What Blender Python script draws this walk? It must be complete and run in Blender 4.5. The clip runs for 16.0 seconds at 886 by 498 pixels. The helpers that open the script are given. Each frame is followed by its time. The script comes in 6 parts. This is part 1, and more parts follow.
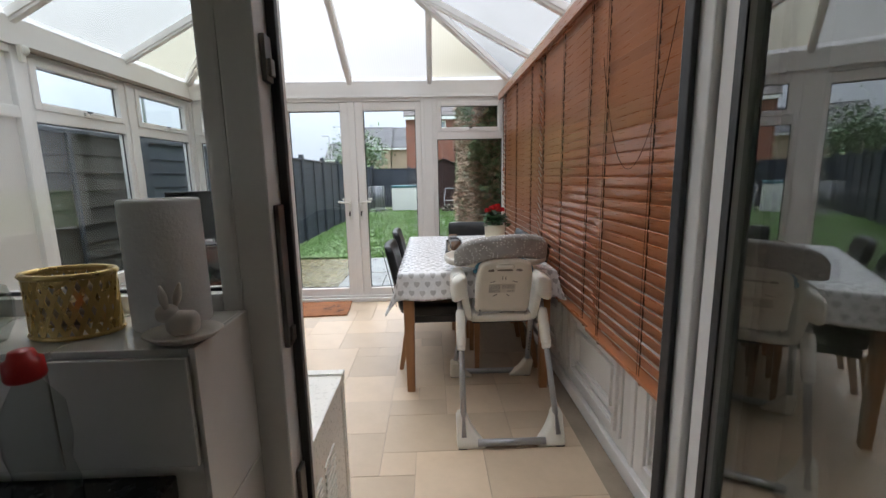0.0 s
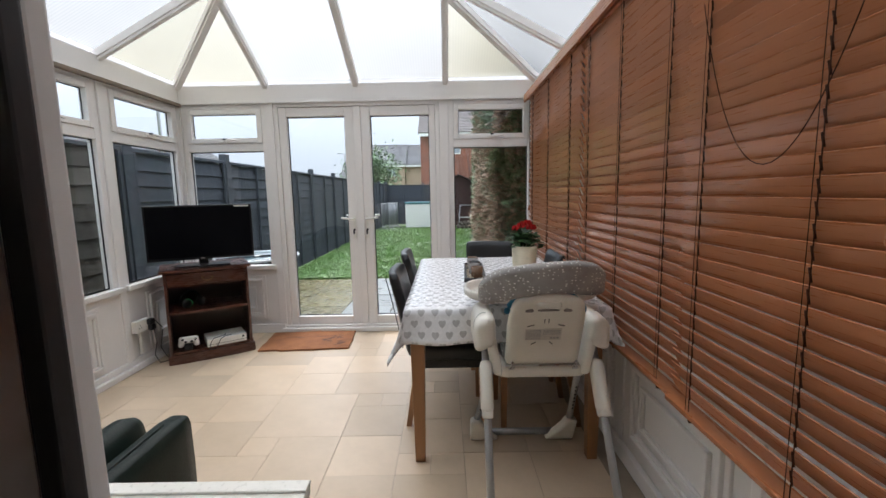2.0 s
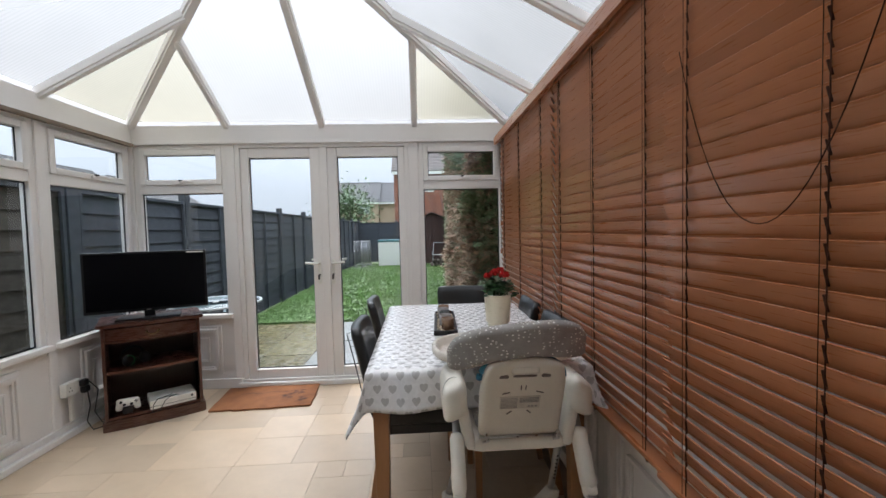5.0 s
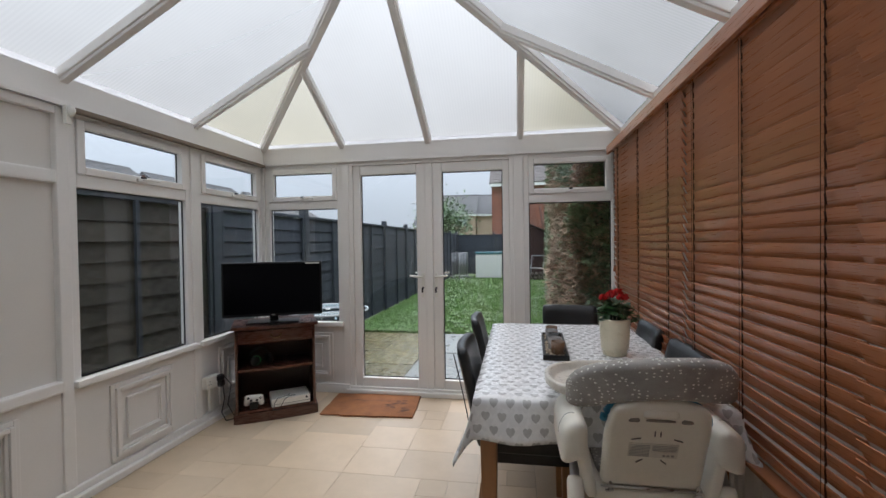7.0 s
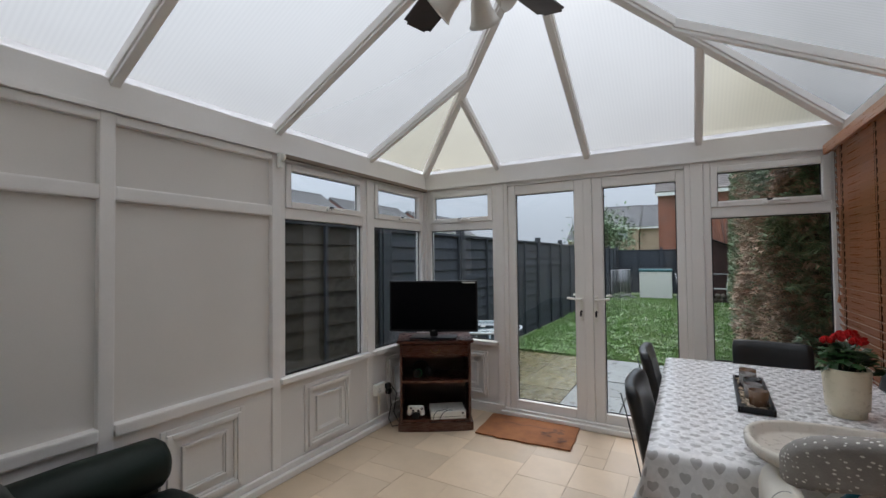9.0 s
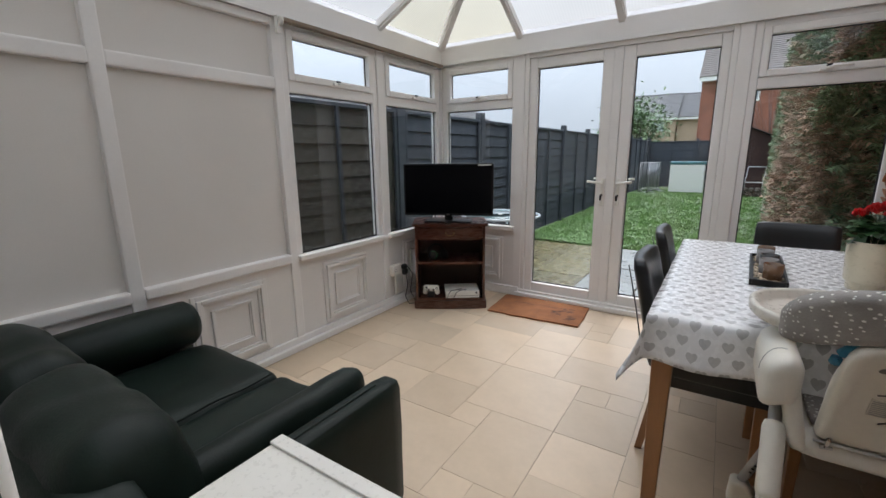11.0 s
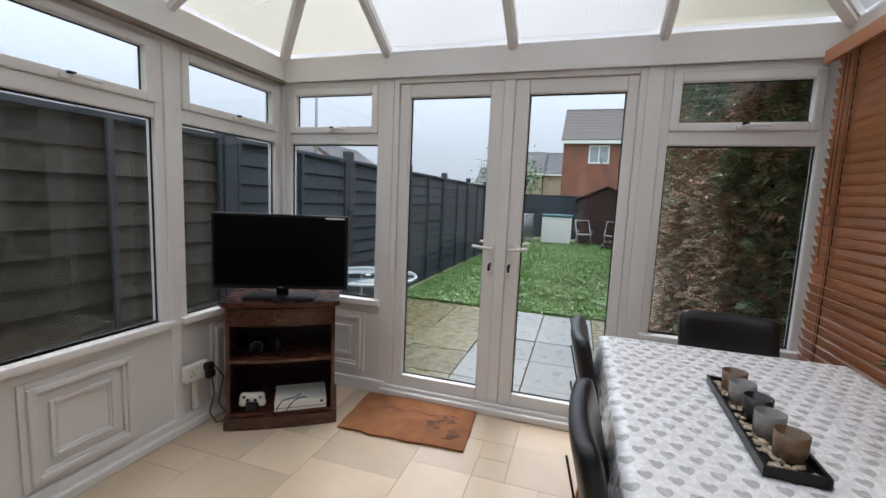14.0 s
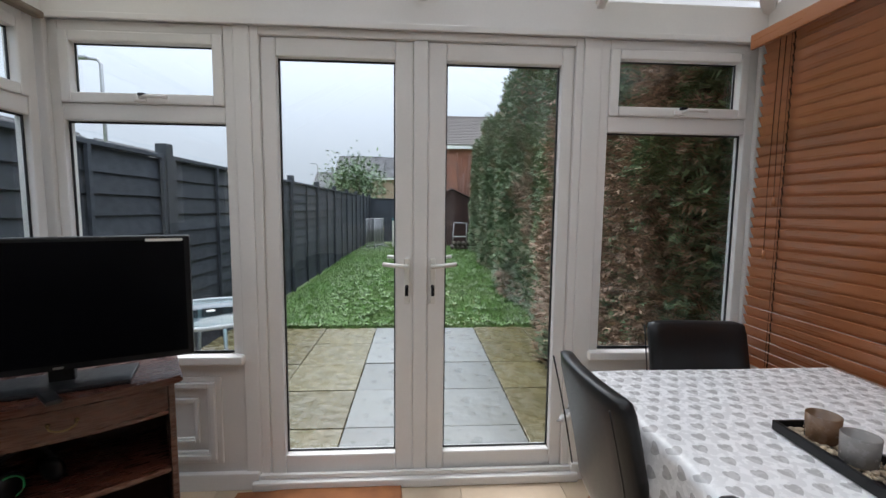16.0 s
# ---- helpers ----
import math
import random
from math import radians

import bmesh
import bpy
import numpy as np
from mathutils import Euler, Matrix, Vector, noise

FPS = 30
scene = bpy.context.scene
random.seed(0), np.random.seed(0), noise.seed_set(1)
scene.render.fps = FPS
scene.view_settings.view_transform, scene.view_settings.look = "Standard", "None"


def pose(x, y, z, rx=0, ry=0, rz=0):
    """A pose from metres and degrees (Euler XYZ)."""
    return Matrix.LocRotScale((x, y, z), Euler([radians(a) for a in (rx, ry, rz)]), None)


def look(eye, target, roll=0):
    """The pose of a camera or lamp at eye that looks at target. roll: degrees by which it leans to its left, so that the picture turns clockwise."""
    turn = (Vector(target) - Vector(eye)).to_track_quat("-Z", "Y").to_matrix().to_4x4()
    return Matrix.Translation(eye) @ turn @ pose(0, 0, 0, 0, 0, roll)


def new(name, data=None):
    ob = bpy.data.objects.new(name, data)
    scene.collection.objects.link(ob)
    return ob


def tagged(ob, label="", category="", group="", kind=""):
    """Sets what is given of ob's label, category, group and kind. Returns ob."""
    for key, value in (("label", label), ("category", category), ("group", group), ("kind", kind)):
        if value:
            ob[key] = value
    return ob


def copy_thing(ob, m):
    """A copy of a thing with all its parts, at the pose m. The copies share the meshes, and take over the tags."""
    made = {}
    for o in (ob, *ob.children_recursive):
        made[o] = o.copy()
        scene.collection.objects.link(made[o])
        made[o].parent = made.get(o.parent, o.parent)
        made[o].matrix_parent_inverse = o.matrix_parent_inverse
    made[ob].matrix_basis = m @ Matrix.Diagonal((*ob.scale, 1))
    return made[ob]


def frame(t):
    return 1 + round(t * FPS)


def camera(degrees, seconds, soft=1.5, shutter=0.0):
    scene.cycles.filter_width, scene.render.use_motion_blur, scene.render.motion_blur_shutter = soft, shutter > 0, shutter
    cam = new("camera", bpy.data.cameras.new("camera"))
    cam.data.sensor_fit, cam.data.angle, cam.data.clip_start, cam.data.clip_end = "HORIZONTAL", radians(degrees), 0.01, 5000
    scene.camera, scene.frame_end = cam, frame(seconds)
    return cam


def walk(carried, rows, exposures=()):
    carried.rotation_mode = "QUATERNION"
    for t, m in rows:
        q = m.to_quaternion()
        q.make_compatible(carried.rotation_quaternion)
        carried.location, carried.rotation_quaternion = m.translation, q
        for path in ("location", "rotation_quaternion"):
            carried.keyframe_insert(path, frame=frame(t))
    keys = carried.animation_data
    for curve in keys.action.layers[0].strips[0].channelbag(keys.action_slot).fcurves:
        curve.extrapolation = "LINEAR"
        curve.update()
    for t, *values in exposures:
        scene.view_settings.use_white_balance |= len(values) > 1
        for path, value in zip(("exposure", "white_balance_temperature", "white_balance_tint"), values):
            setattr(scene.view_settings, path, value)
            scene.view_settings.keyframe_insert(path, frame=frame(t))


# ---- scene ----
cam = camera(92.4, 16.0)
PATH = [
    (0, (0.094, 0.055, 1.348), (0.147, 2.026, 1.009), -1.1),
    (0.5, (0.078, 0.246, 1.299), (0.16, 2.226, 1.024), -1.5),
    (1, (0.042, 0.372, 1.312), (0.174, 2.352, 1.055), -2.3),
    (1.5, (0.048, 0.512, 1.304), (0.17, 2.492, 1.044), -2.0),
    (2, (0.085, 0.627, 1.307), (0.074, 2.61, 1.048), -1.1),
    (2.5, (0.085, 0.71, 1.314), (0.039, 2.694, 1.063), -1.2),
    (3, (0.145, 0.772, 1.312), (0.118, 2.757, 1.072), -0.9),
    (3.5, (0.125, 0.774, 1.321), (0.178, 2.76, 1.087), -1.0),
    (4, (0.138, 0.791, 1.33), (0.242, 2.778, 1.122), -1.5),
    (4.2, (0.134, 0.788, 1.331), (0.262, 2.775, 1.136), -1.5),
    (6.3, (0.102, 0.834, 1.426), (0.024, 2.832, 1.472), -0.7),
    (6.5, (0.072, 0.849, 1.425), (-0.067, 2.844, 1.446), -0.7),
    (7, (0.057, 0.869, 1.392), (-0.277, 2.841, 1.362), -0.8),
    (7.5, (0.096, 0.882, 1.412), (-0.477, 2.798, 1.368), -0.6),
    (8, (0.105, 0.891, 1.439), (-0.619, 2.753, 1.525), -0.3),
    (8.5, (0.045, 0.883, 1.463), (-0.779, 2.698, 1.626), -0.4),
    (9, (0.021, 0.9, 1.442), (-0.975, 2.633, 1.489), -0.6),
    (9.2, (-0.008, 0.897, 1.434), (-1.084, 2.583, 1.42), -0.3),
    (11.3, (0.058, 1.025, 1.322), (-0.974, 2.672, 0.851), 0.0),
    (11.5, (0.048, 1.082, 1.332), (-0.899, 2.779, 0.86), 0.2),
    (12, (0.033, 1.264, 1.324), (-0.792, 3.027, 0.867), 0.4),
    (12.5, (0.063, 1.432, 1.343), (-0.71, 3.228, 0.919), 0.8),
    (13, (0.016, 1.561, 1.378), (-0.736, 3.378, 1.017), 1.7),
    (13.5, (-0.113, 1.781, 1.382), (-0.822, 3.633, 1.116), 2.0),
    (14, (-0.252, 1.99, 1.383), (-0.849, 3.884, 1.149), 2.5),
    (14.5, (-0.334, 2.216, 1.386), (-0.849, 4.136, 1.169), 1.8),
    (15, (-0.481, 2.377, 1.391), (-0.8, 4.341, 1.192), 0.9),
    (15.5, (-0.638, 2.478, 1.379), (-0.658, 4.468, 1.184), 0.4),
    (16, (-0.729, 2.624, 1.359), (-0.598, 4.61, 1.168), 0.6),
]
SKY = 1.4
EXPOSURES = [(0.0, 1.34, 6450, 14), (1.5, 1.27, 6450, 14), (4.2, 1.20, 6450, 14), (6.5, 0.90, 6450, 14), (8.5, 0.55, 6450, 14), (11.5, 0.97, 6450, 14), (16.0, 0.84, 6450, 14)]
walk(cam, [(t, look(eye, target, roll)) for t, eye, target, roll in PATH], EXPOSURES)

# ---- world and light: an overcast, misty winter day ----
world = bpy.data.worlds.new("overcast_sky")
scene.world = world
world.use_nodes = True
wn, wl = world.node_tree.nodes, world.node_tree.links
sky = wn.new("ShaderNodeTexSky")
sky.sky_type, sky.sun_disc = "NISHITA", False
sky.sun_elevation, sky.sun_rotation = radians(57), radians(0)
sky.air_density, sky.dust_density = 1.0, 4.0
sky_gain = wn.new("ShaderNodeVectorMath")
sky_gain.operation = "SCALE"
sky_gain.inputs["Scale"].default_value = 0.12
cloud = wn.new("ShaderNodeMix")
cloud.data_type = "RGBA"
cloud.inputs[0].default_value = 0.95
cloud.inputs[7].default_value = (0.76, 0.86, 1.0, 1)
wl.new(sky.outputs[0], sky_gain.inputs[0])
wl.new(sky_gain.outputs[0], cloud.inputs[6])
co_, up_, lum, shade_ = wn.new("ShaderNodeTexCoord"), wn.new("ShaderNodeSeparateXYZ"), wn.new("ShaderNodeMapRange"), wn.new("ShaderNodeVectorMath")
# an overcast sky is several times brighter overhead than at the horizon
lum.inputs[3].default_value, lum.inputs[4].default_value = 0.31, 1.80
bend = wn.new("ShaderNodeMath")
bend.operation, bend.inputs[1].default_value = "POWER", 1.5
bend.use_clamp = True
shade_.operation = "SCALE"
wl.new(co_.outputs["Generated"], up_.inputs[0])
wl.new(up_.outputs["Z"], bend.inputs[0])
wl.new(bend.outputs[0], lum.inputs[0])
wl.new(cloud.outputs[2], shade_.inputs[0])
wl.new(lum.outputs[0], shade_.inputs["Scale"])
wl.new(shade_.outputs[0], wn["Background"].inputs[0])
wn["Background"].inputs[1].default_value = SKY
sun = new("sun", bpy.data.lights.new("sun", "SUN"))
sun.data.energy, sun.data.angle, sun.data.color = 1.1, radians(50), (1, 0.96, 0.92)
sun.matrix_world = look((-4, 22, 34), (0, 0, 0))

# ---- materials ----


def mat(name, color, rough=0.5, var=0.12, scale=6.0, fine=60.0, bump=0.1, metal=0.0, second=None, patch=3.0, spec=0.5, coat=0.0, rand=0.0, island=0.0, stretch=(1, 1, 1), dist=0.002):
    """A surface with colour variation at two scales and fine relief."""
    m = bpy.data.materials.new(name)
    m.use_nodes = True
    n, l = m.node_tree.nodes, m.node_tree.links
    b = n["Principled BSDF"]
    co = n.new("ShaderNodeTexCoord")
    mp = n.new("ShaderNodeMapping")
    mp.inputs["Scale"].default_value = stretch
    l.new(co.outputs["Object"], mp.inputs[0])
    big, small = n.new("ShaderNodeTexNoise"), n.new("ShaderNodeTexNoise")
    big.inputs["Scale"].default_value, small.inputs["Scale"].default_value = scale, fine
    big.inputs["Detail"].default_value = small.inputs["Detail"].default_value = 4
    l.new(mp.outputs[0], big.inputs[0]), l.new(mp.outputs[0], small.inputs[0])
    c1 = n.new("ShaderNodeMix")
    c1.data_type = "RGBA"
    c1.inputs[6].default_value = (*color, 1)
    c1.inputs[7].default_value = (*(second or [c * (1 - 2 * var) for c in color]), 1)
    ramp = n.new("ShaderNodeMapRange")
    ramp.inputs[1].default_value, ramp.inputs[2].default_value = 0.5 - 0.5 / patch, 0.5 + 0.5 / patch
    l.new(big.outputs[0], ramp.inputs[0]), l.new(ramp.outputs[0], c1.inputs[0])
    val = n.new("ShaderNodeMapRange")
    val.inputs[3].default_value, val.inputs[4].default_value = 1 - var, 1 + var
    l.new(small.outputs[0], val.inputs[0])
    hsv = n.new("ShaderNodeHueSaturation")
    l.new(c1.outputs[2], hsv.inputs["Color"])
    last = val.outputs[0]
    for amount, kind, out in ((rand, "ShaderNodeObjectInfo", "Random"), (island, "ShaderNodeNewGeometry", "Random Per Island")):
        if amount:
            r, q, w = n.new(kind), n.new("ShaderNodeMapRange"), n.new("ShaderNodeMath")
            q.inputs[3].default_value, q.inputs[4].default_value = 1 - amount, 1 + amount
            w.operation = "MULTIPLY"
            l.new(r.outputs[out], q.inputs[0]), l.new(q.outputs[0], w.inputs[0]), l.new(last, w.inputs[1])
            last = w.outputs[0]
    l.new(last, hsv.inputs["Value"])
    l.new(hsv.outputs[0], b.inputs["Base Color"])
    rr = n.new("ShaderNodeMapRange")
    rr.inputs[3].default_value, rr.inputs[4].default_value = max(0.02, rough - 0.12), min(1, rough + 0.12)
    l.new(small.outputs[0], rr.inputs[0]), l.new(rr.outputs[0], b.inputs["Roughness"])
    b.inputs["Metallic"].default_value = metal
    b.inputs["Specular IOR Level"].default_value = spec
    b.inputs["Coat Weight"].default_value = coat
    if bump:
        bp = n.new("ShaderNodeBump")
        bp.inputs["Strength"].default_value, bp.inputs["Distance"].default_value = bump, dist
        l.new(small.outputs[0], bp.inputs["Height"]), l.new(bp.outputs[0], b.inputs["Normal"])
    return m


def glass_mat(name, tint=(0.96, 0.98, 0.97), ior=1.5):
    m = bpy.data.materials.new(name)
    m.use_nodes = True
    n, l = m.node_tree.nodes, m.node_tree.links
    n.remove(n["Principled BSDF"])
    tr, gl, mx = n.new("ShaderNodeBsdfTransparent"), n.new("ShaderNodeBsdfGlossy"), n.new("ShaderNodeMixShader")
    tr.inputs[0].default_value = (*tint, 1)
    gl.inputs["Roughness"].default_value = 0.0
    lw, pw, fr = n.new("ShaderNodeLayerWeight"), n.new("ShaderNodeMath"), n.new("ShaderNodeMapRange")
    lw.inputs[0].default_value = 0.5
    pw.operation = "POWER"
    pw.inputs[1].default_value = 5.0
    fr.inputs[3].default_value, fr.inputs[4].default_value = ((ior - 1) / (ior + 1)) ** 2, 1.0
    l.new(lw.outputs["Facing"], pw.inputs[0]), l.new(pw.outputs[0], fr.inputs[0])
    l.new(fr.outputs[0], mx.inputs[0]), l.new(tr.outputs[0], mx.inputs[1]), l.new(gl.outputs[0], mx.inputs[2])
    l.new(mx.outputs[0], n["Material Output"].inputs[0])
    return m


def sheet_mat(name, color):
    """Opal multiwall sheet: lets daylight through, scattered, with faint flutes."""
    m = bpy.data.materials.new(name)
    m.use_nodes = True
    n, l = m.node_tree.nodes, m.node_tree.links
    n.remove(n["Principled BSDF"])
    co, wave, noi = n.new("ShaderNodeTexCoord"), n.new("ShaderNodeTexWave"), n.new("ShaderNodeTexNoise")
    wave.inputs["Scale"].default_value, wave.inputs["Distortion"].default_value = 14, 0.6
    noi.inputs["Scale"].default_value = 2.5
    l.new(co.outputs["UV"], wave.inputs[0]), l.new(co.outputs["Object"], noi.inputs[0])
    mx, v1, hs = n.new("ShaderNodeMath"), n.new("ShaderNodeMapRange"), n.new("ShaderNodeHueSaturation")
    mx.operation = "MULTIPLY_ADD"
    mx.inputs[1].default_value = 0.5
    l.new(wave.outputs["Fac"], mx.inputs[0]), l.new(noi.outputs[0], mx.inputs[2])
    v1.inputs[3].default_value, v1.inputs[4].default_value = 0.86, 1.04
    l.new(mx.outputs[0], v1.inputs[0]), l.new(v1.outputs[0], hs.inputs["Value"])
    hs.inputs["Color"].default_value = (*color, 1)
    tr, gl, m1 = n.new("ShaderNodeBsdfTranslucent"), n.new("ShaderNodeBsdfDiffuse"), n.new("ShaderNodeMixShader")
    m1.inputs[0].default_value = 0.15
    rf, m2 = n.new("ShaderNodeBsdfRefraction"), n.new("ShaderNodeMixShader")
    rf.inputs["Roughness"].default_value, rf.inputs["IOR"].default_value = 0.8, 1.25
    rf.inputs["Color"].default_value = (0.78, 0.76, 0.70, 1)
    m2.inputs[0].default_value = 0.42
    l.new(hs.outputs[0], tr.inputs[0]), l.new(hs.outputs[0], gl.inputs[0])
    l.new(tr.outputs[0], m1.inputs[1]), l.new(gl.outputs[0], m1.inputs[2])
    l.new(m1.outputs[0], m2.inputs[1]), l.new(rf.outputs[0], m2.inputs[2])
    l.new(m2.outputs[0], n["Material Output"].inputs[0])
    return m


UPVC = mat("white_upvc", (0.84, 0.815, 0.785), 0.35, 0.03, 2, 90, 0.03)
PANEL = mat("grey_white_panel", (0.80, 0.775, 0.745), 0.5, 0.03, 2, 120, 0.08)
GREIGE = mat("greige_board", (0.74, 0.705, 0.66), 0.7, 0.03, 1.5, 140, 0.1)
GASKET = mat("black_gasket", (0.02, 0.02, 0.022), 0.5, 0.1)
GLASS = glass_mat("window_glass")
DOORGLASS = glass_mat("door_glass", (0.55, 0.58, 0.54), 2.6)
TOPGLASS = glass_mat("table_glass", (0.75, 0.88, 0.9), 1.6)
SHEET = sheet_mat("opal_sheet", (0.44, 0.43, 0.40))
SHEET_OLD = sheet_mat("yellowed_opal_sheet", (0.46, 0.425, 0.32))
TILE = mat("beige_stone_tile", (0.63, 0.495, 0.355), 0.38, 0.05, 5, 30, 0.05, second=(0.53, 0.405, 0.28), patch=1.3, rand=0.13)
GROUT = mat("sand_grout", (0.36, 0.29, 0.215), 0.9, 0.1)
SLAT = mat("orange_brown_wood_slat", (0.47, 0.18, 0.075), 0.30, 0.10, 3, 40, 0.08, second=(0.38, 0.133, 0.053), stretch=(1, 0.12, 4), rand=0.10, coat=0.25)
CORD = mat("brown_cord", (0.06, 0.024, 0.014), 0.9, 0.1, spec=0.1)
OAK = mat("oak_wood", (0.36, 0.17, 0.07), 0.4, 0.1, 4, 50, 0.1, stretch=(4, 4, 0.4))
MAHOG = mat("dark_mahogany", (0.085, 0.026, 0.014), 0.28, 0.2, 4, 40, 0.06, second=(0.045, 0.014, 0.009), stretch=(0.4, 2, 4), coat=0.3)
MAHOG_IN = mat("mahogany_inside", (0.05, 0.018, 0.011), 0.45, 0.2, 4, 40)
LEATHER = mat("black_leather", (0.010, 0.011, 0.013), 0.33, 0.2, 5, 220, 0.25, spec=0.5)
SOFALEATHER = mat("dark_green_black_leather", (0.008, 0.017, 0.013), 0.48, 0.2, 4, 160, 0.35, spec=0.25)
BLACKPL = mat("black_plastic", (0.010, 0.010, 0.011), 0.35, 0.1, spec=0.3)
SCREEN = mat("tv_screen_glass", (0.003, 0.003, 0.004), 0.12, 0.05, bump=0, spec=0.06)
WHITEPL = mat("white_plastic", (0.80, 0.78, 0.72), 0.3, 0.03, 5, 80, 0.03)
CREAMPL = mat("cream_plastic_shell", (0.80, 0.765, 0.68), 0.35, 0.04, 5, 90, 0.03)
GREYPL = mat("grey_print", (0.35, 0.34, 0.32), 0.5, 0.05)
TUBE = mat("grey_metal_tube", (0.42, 0.42, 0.43), 0.35, 0.05, metal=0.5)
STEEL = mat("steel", (0.55, 0.54, 0.52), 0.3, 0.05, metal=1.0)
BRASS = mat("polished_brass", (0.75, 0.52, 0.22), 0.16, 0.05, metal=1.0)
BLUEPIPE = mat("blue_piping", (0.03, 0.25, 0.42), 0.6, 0.1)
COIR = mat("brown_coir", (0.30, 0.115, 0.04), 0.95, 0.25, 9, 300, 0.8, second=(0.22, 0.08, 0.03))
COIRDARK = mat("dark_print", (0.07, 0.028, 0.015), 0.95, 0.3, 40, 300, 0.8, second=(0.2, 0.08, 0.04))
POT = mat("cream_glazed_pot", (0.78, 0.70, 0.52), 0.3, 0.05, 4, 60, 0.04)
SOIL = mat("soil", (0.03, 0.02, 0.013), 0.95, 0.3)
LEAF = mat("green_leaf", (0.035, 0.11, 0.03), 0.4, 0.2, 20, 90, 0.2, island=0.4)
PETAL = mat("red_petal", (0.62, 0.012, 0.015), 0.5, 0.15, 20, 60, island=0.3)
AMBER = mat("amber_glass_cup", (0.21, 0.12, 0.07), 0.25, 0.1)
GREYCUP = mat("grey_glass_cup", (0.28, 0.26, 0.25), 0.25, 0.1)
BLACKCUP = mat("black_glass_cup", (0.03, 0.03, 0.03), 0.2, 0.1)
PEBBLE = mat("pebble", (0.48, 0.39, 0.28), 0.6, 0.1, island=0.45)
FENCE = mat("dark_stained_fence", (0.028, 0.033, 0.043), 0.75, 0.3, 3, 60, 0.4, second=(0.046, 0.053, 0.064), stretch=(4, 0.5, 6), rand=0.22, dist=0.004)
FENCEBROWN = mat("brown_grey_fence", (0.038, 0.031, 0.023), 0.8, 0.3, 3, 60, 0.4, second=(0.065, 0.058, 0.047), stretch=(4, 0.5, 6), rand=0.25, dist=0.004)
SLAB = mat("wet_paving_slab", (0.24, 0.25, 0.25), 0.30, 0.12, 3, 9, 0.7, second=(0.19, 0.19, 0.17), patch=1.4, rand=0.12, dist=0.012)
SLABY = mat("mossy_wet_slab", (0.14, 0.11, 0.032), 0.27, 0.18, 3, 9, 0.9, second=(0.17, 0.155, 0.105), patch=1.4, rand=0.14, dist=0.02)
EARTH = mat("damp_soil_lawn", (0.08, 0.12, 0.035), 0.95, 0.25, 1.2, 60, 0.6, second=(0.075, 0.11, 0.035))
GRASS = mat("grass_blade", (0.15, 0.23, 0.06), 0.55, 0.2, 1.1, 30, 0, second=(0.13, 0.29, 0.055), patch=2.5, island=0.45)
HEDGE = mat("conifer_leaf", (0.155, 0.215, 0.095), 0.7, 0.25, 1.1, 30, 0, second=(0.11, 0.175, 0.095), patch=2.5, island=0.5)
HEDGEDEAD = mat("dead_conifer_twig", (0.38, 0.26, 0.175), 0.85, 0.2, 1.5, 30, 0, second=(0.31, 0.20, 0.135), island=0.5)
# dark colour stands in for the shade deep between the sprays
HEDGECORE = mat("hedge_inner_shade", (0.06, 0.05, 0.03), 0.95, 0.3)
BRICK = mat("red_brick", (0.30, 0.115, 0.075), 0.9, 0.15, 1.5, 9, 0.3)
BUFF = mat("buff_brick", (0.42, 0.31, 0.22), 0.9, 0.12, 1.5, 9, 0.3)
ROOFT = mat("grey_roof_tile", (0.17, 0.165, 0.17), 0.7, 0.1, 0.8, 5, 0.3)
ROOFB = mat("brown_grey_roof_tile", (0.20, 0.17, 0.16), 0.7, 0.1, 0.8, 5, 0.3)
SHEDWOOD = mat("dark_brown_shed", (0.070, 0.032, 0.026), 0.8, 0.2, 3, 40, 0.2)
DARKPANE = mat("far_window_pane", (0.35, 0.38, 0.42), 0.1, 0.05)
BARK = mat("bark", (0.09, 0.07, 0.05), 0.9, 0.25)
PLASTER = mat("white_plaster", (0.82, 0.80, 0.76), 0.8, 0.04, 2, 60, 0.1)
WALLTILE = mat("white_glazed_tile", (0.70, 0.67, 0.62), 0.14, 0.03, 3, 30, 0.04)
WORKTOP = mat("black_worktop", (0.012, 0.012, 0.012), 0.25, 0.2)
PAPER = mat("white_paper", (0.82, 0.80, 0.77), 0.9, 0.03, 30, 160, 0.4)
REDCAP = mat("red_cap", (0.5, 0.02, 0.02), 0.35, 0.05)
CLEARPL = glass_mat("clear_plastic", (0.85, 0.87, 0.85), 1.4)
CERAMIC = mat("cream_ceramic", (0.62, 0.55, 0.47), 0.35, 0.06)
GOLD = mat("gold_metal_weave", (0.72, 0.52, 0.22), 0.3, 0.1, metal=1.0)
WRAP = mat("sweet_wrapper", (0.5, 0.42, 0.33), 0.35, 0.2, 25, 60, island=0.5)
TEAL = mat("teal_plastic", (0.35, 0.62, 0.62), 0.4, 0.05)
GREEN = mat("green_plastic", (0.02, 0.22, 0.07), 0.4, 0.05)
OPALGLASS = mat("frosted_lamp_glass", (0.85, 0.82, 0.76), 0.4, 0.04)
BLADE = mat("dark_walnut_blade", (0.035, 0.02, 0.018), 0.4, 0.15, 4, 40, stretch=(1, 8, 1))
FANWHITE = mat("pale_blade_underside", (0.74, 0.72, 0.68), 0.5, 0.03)


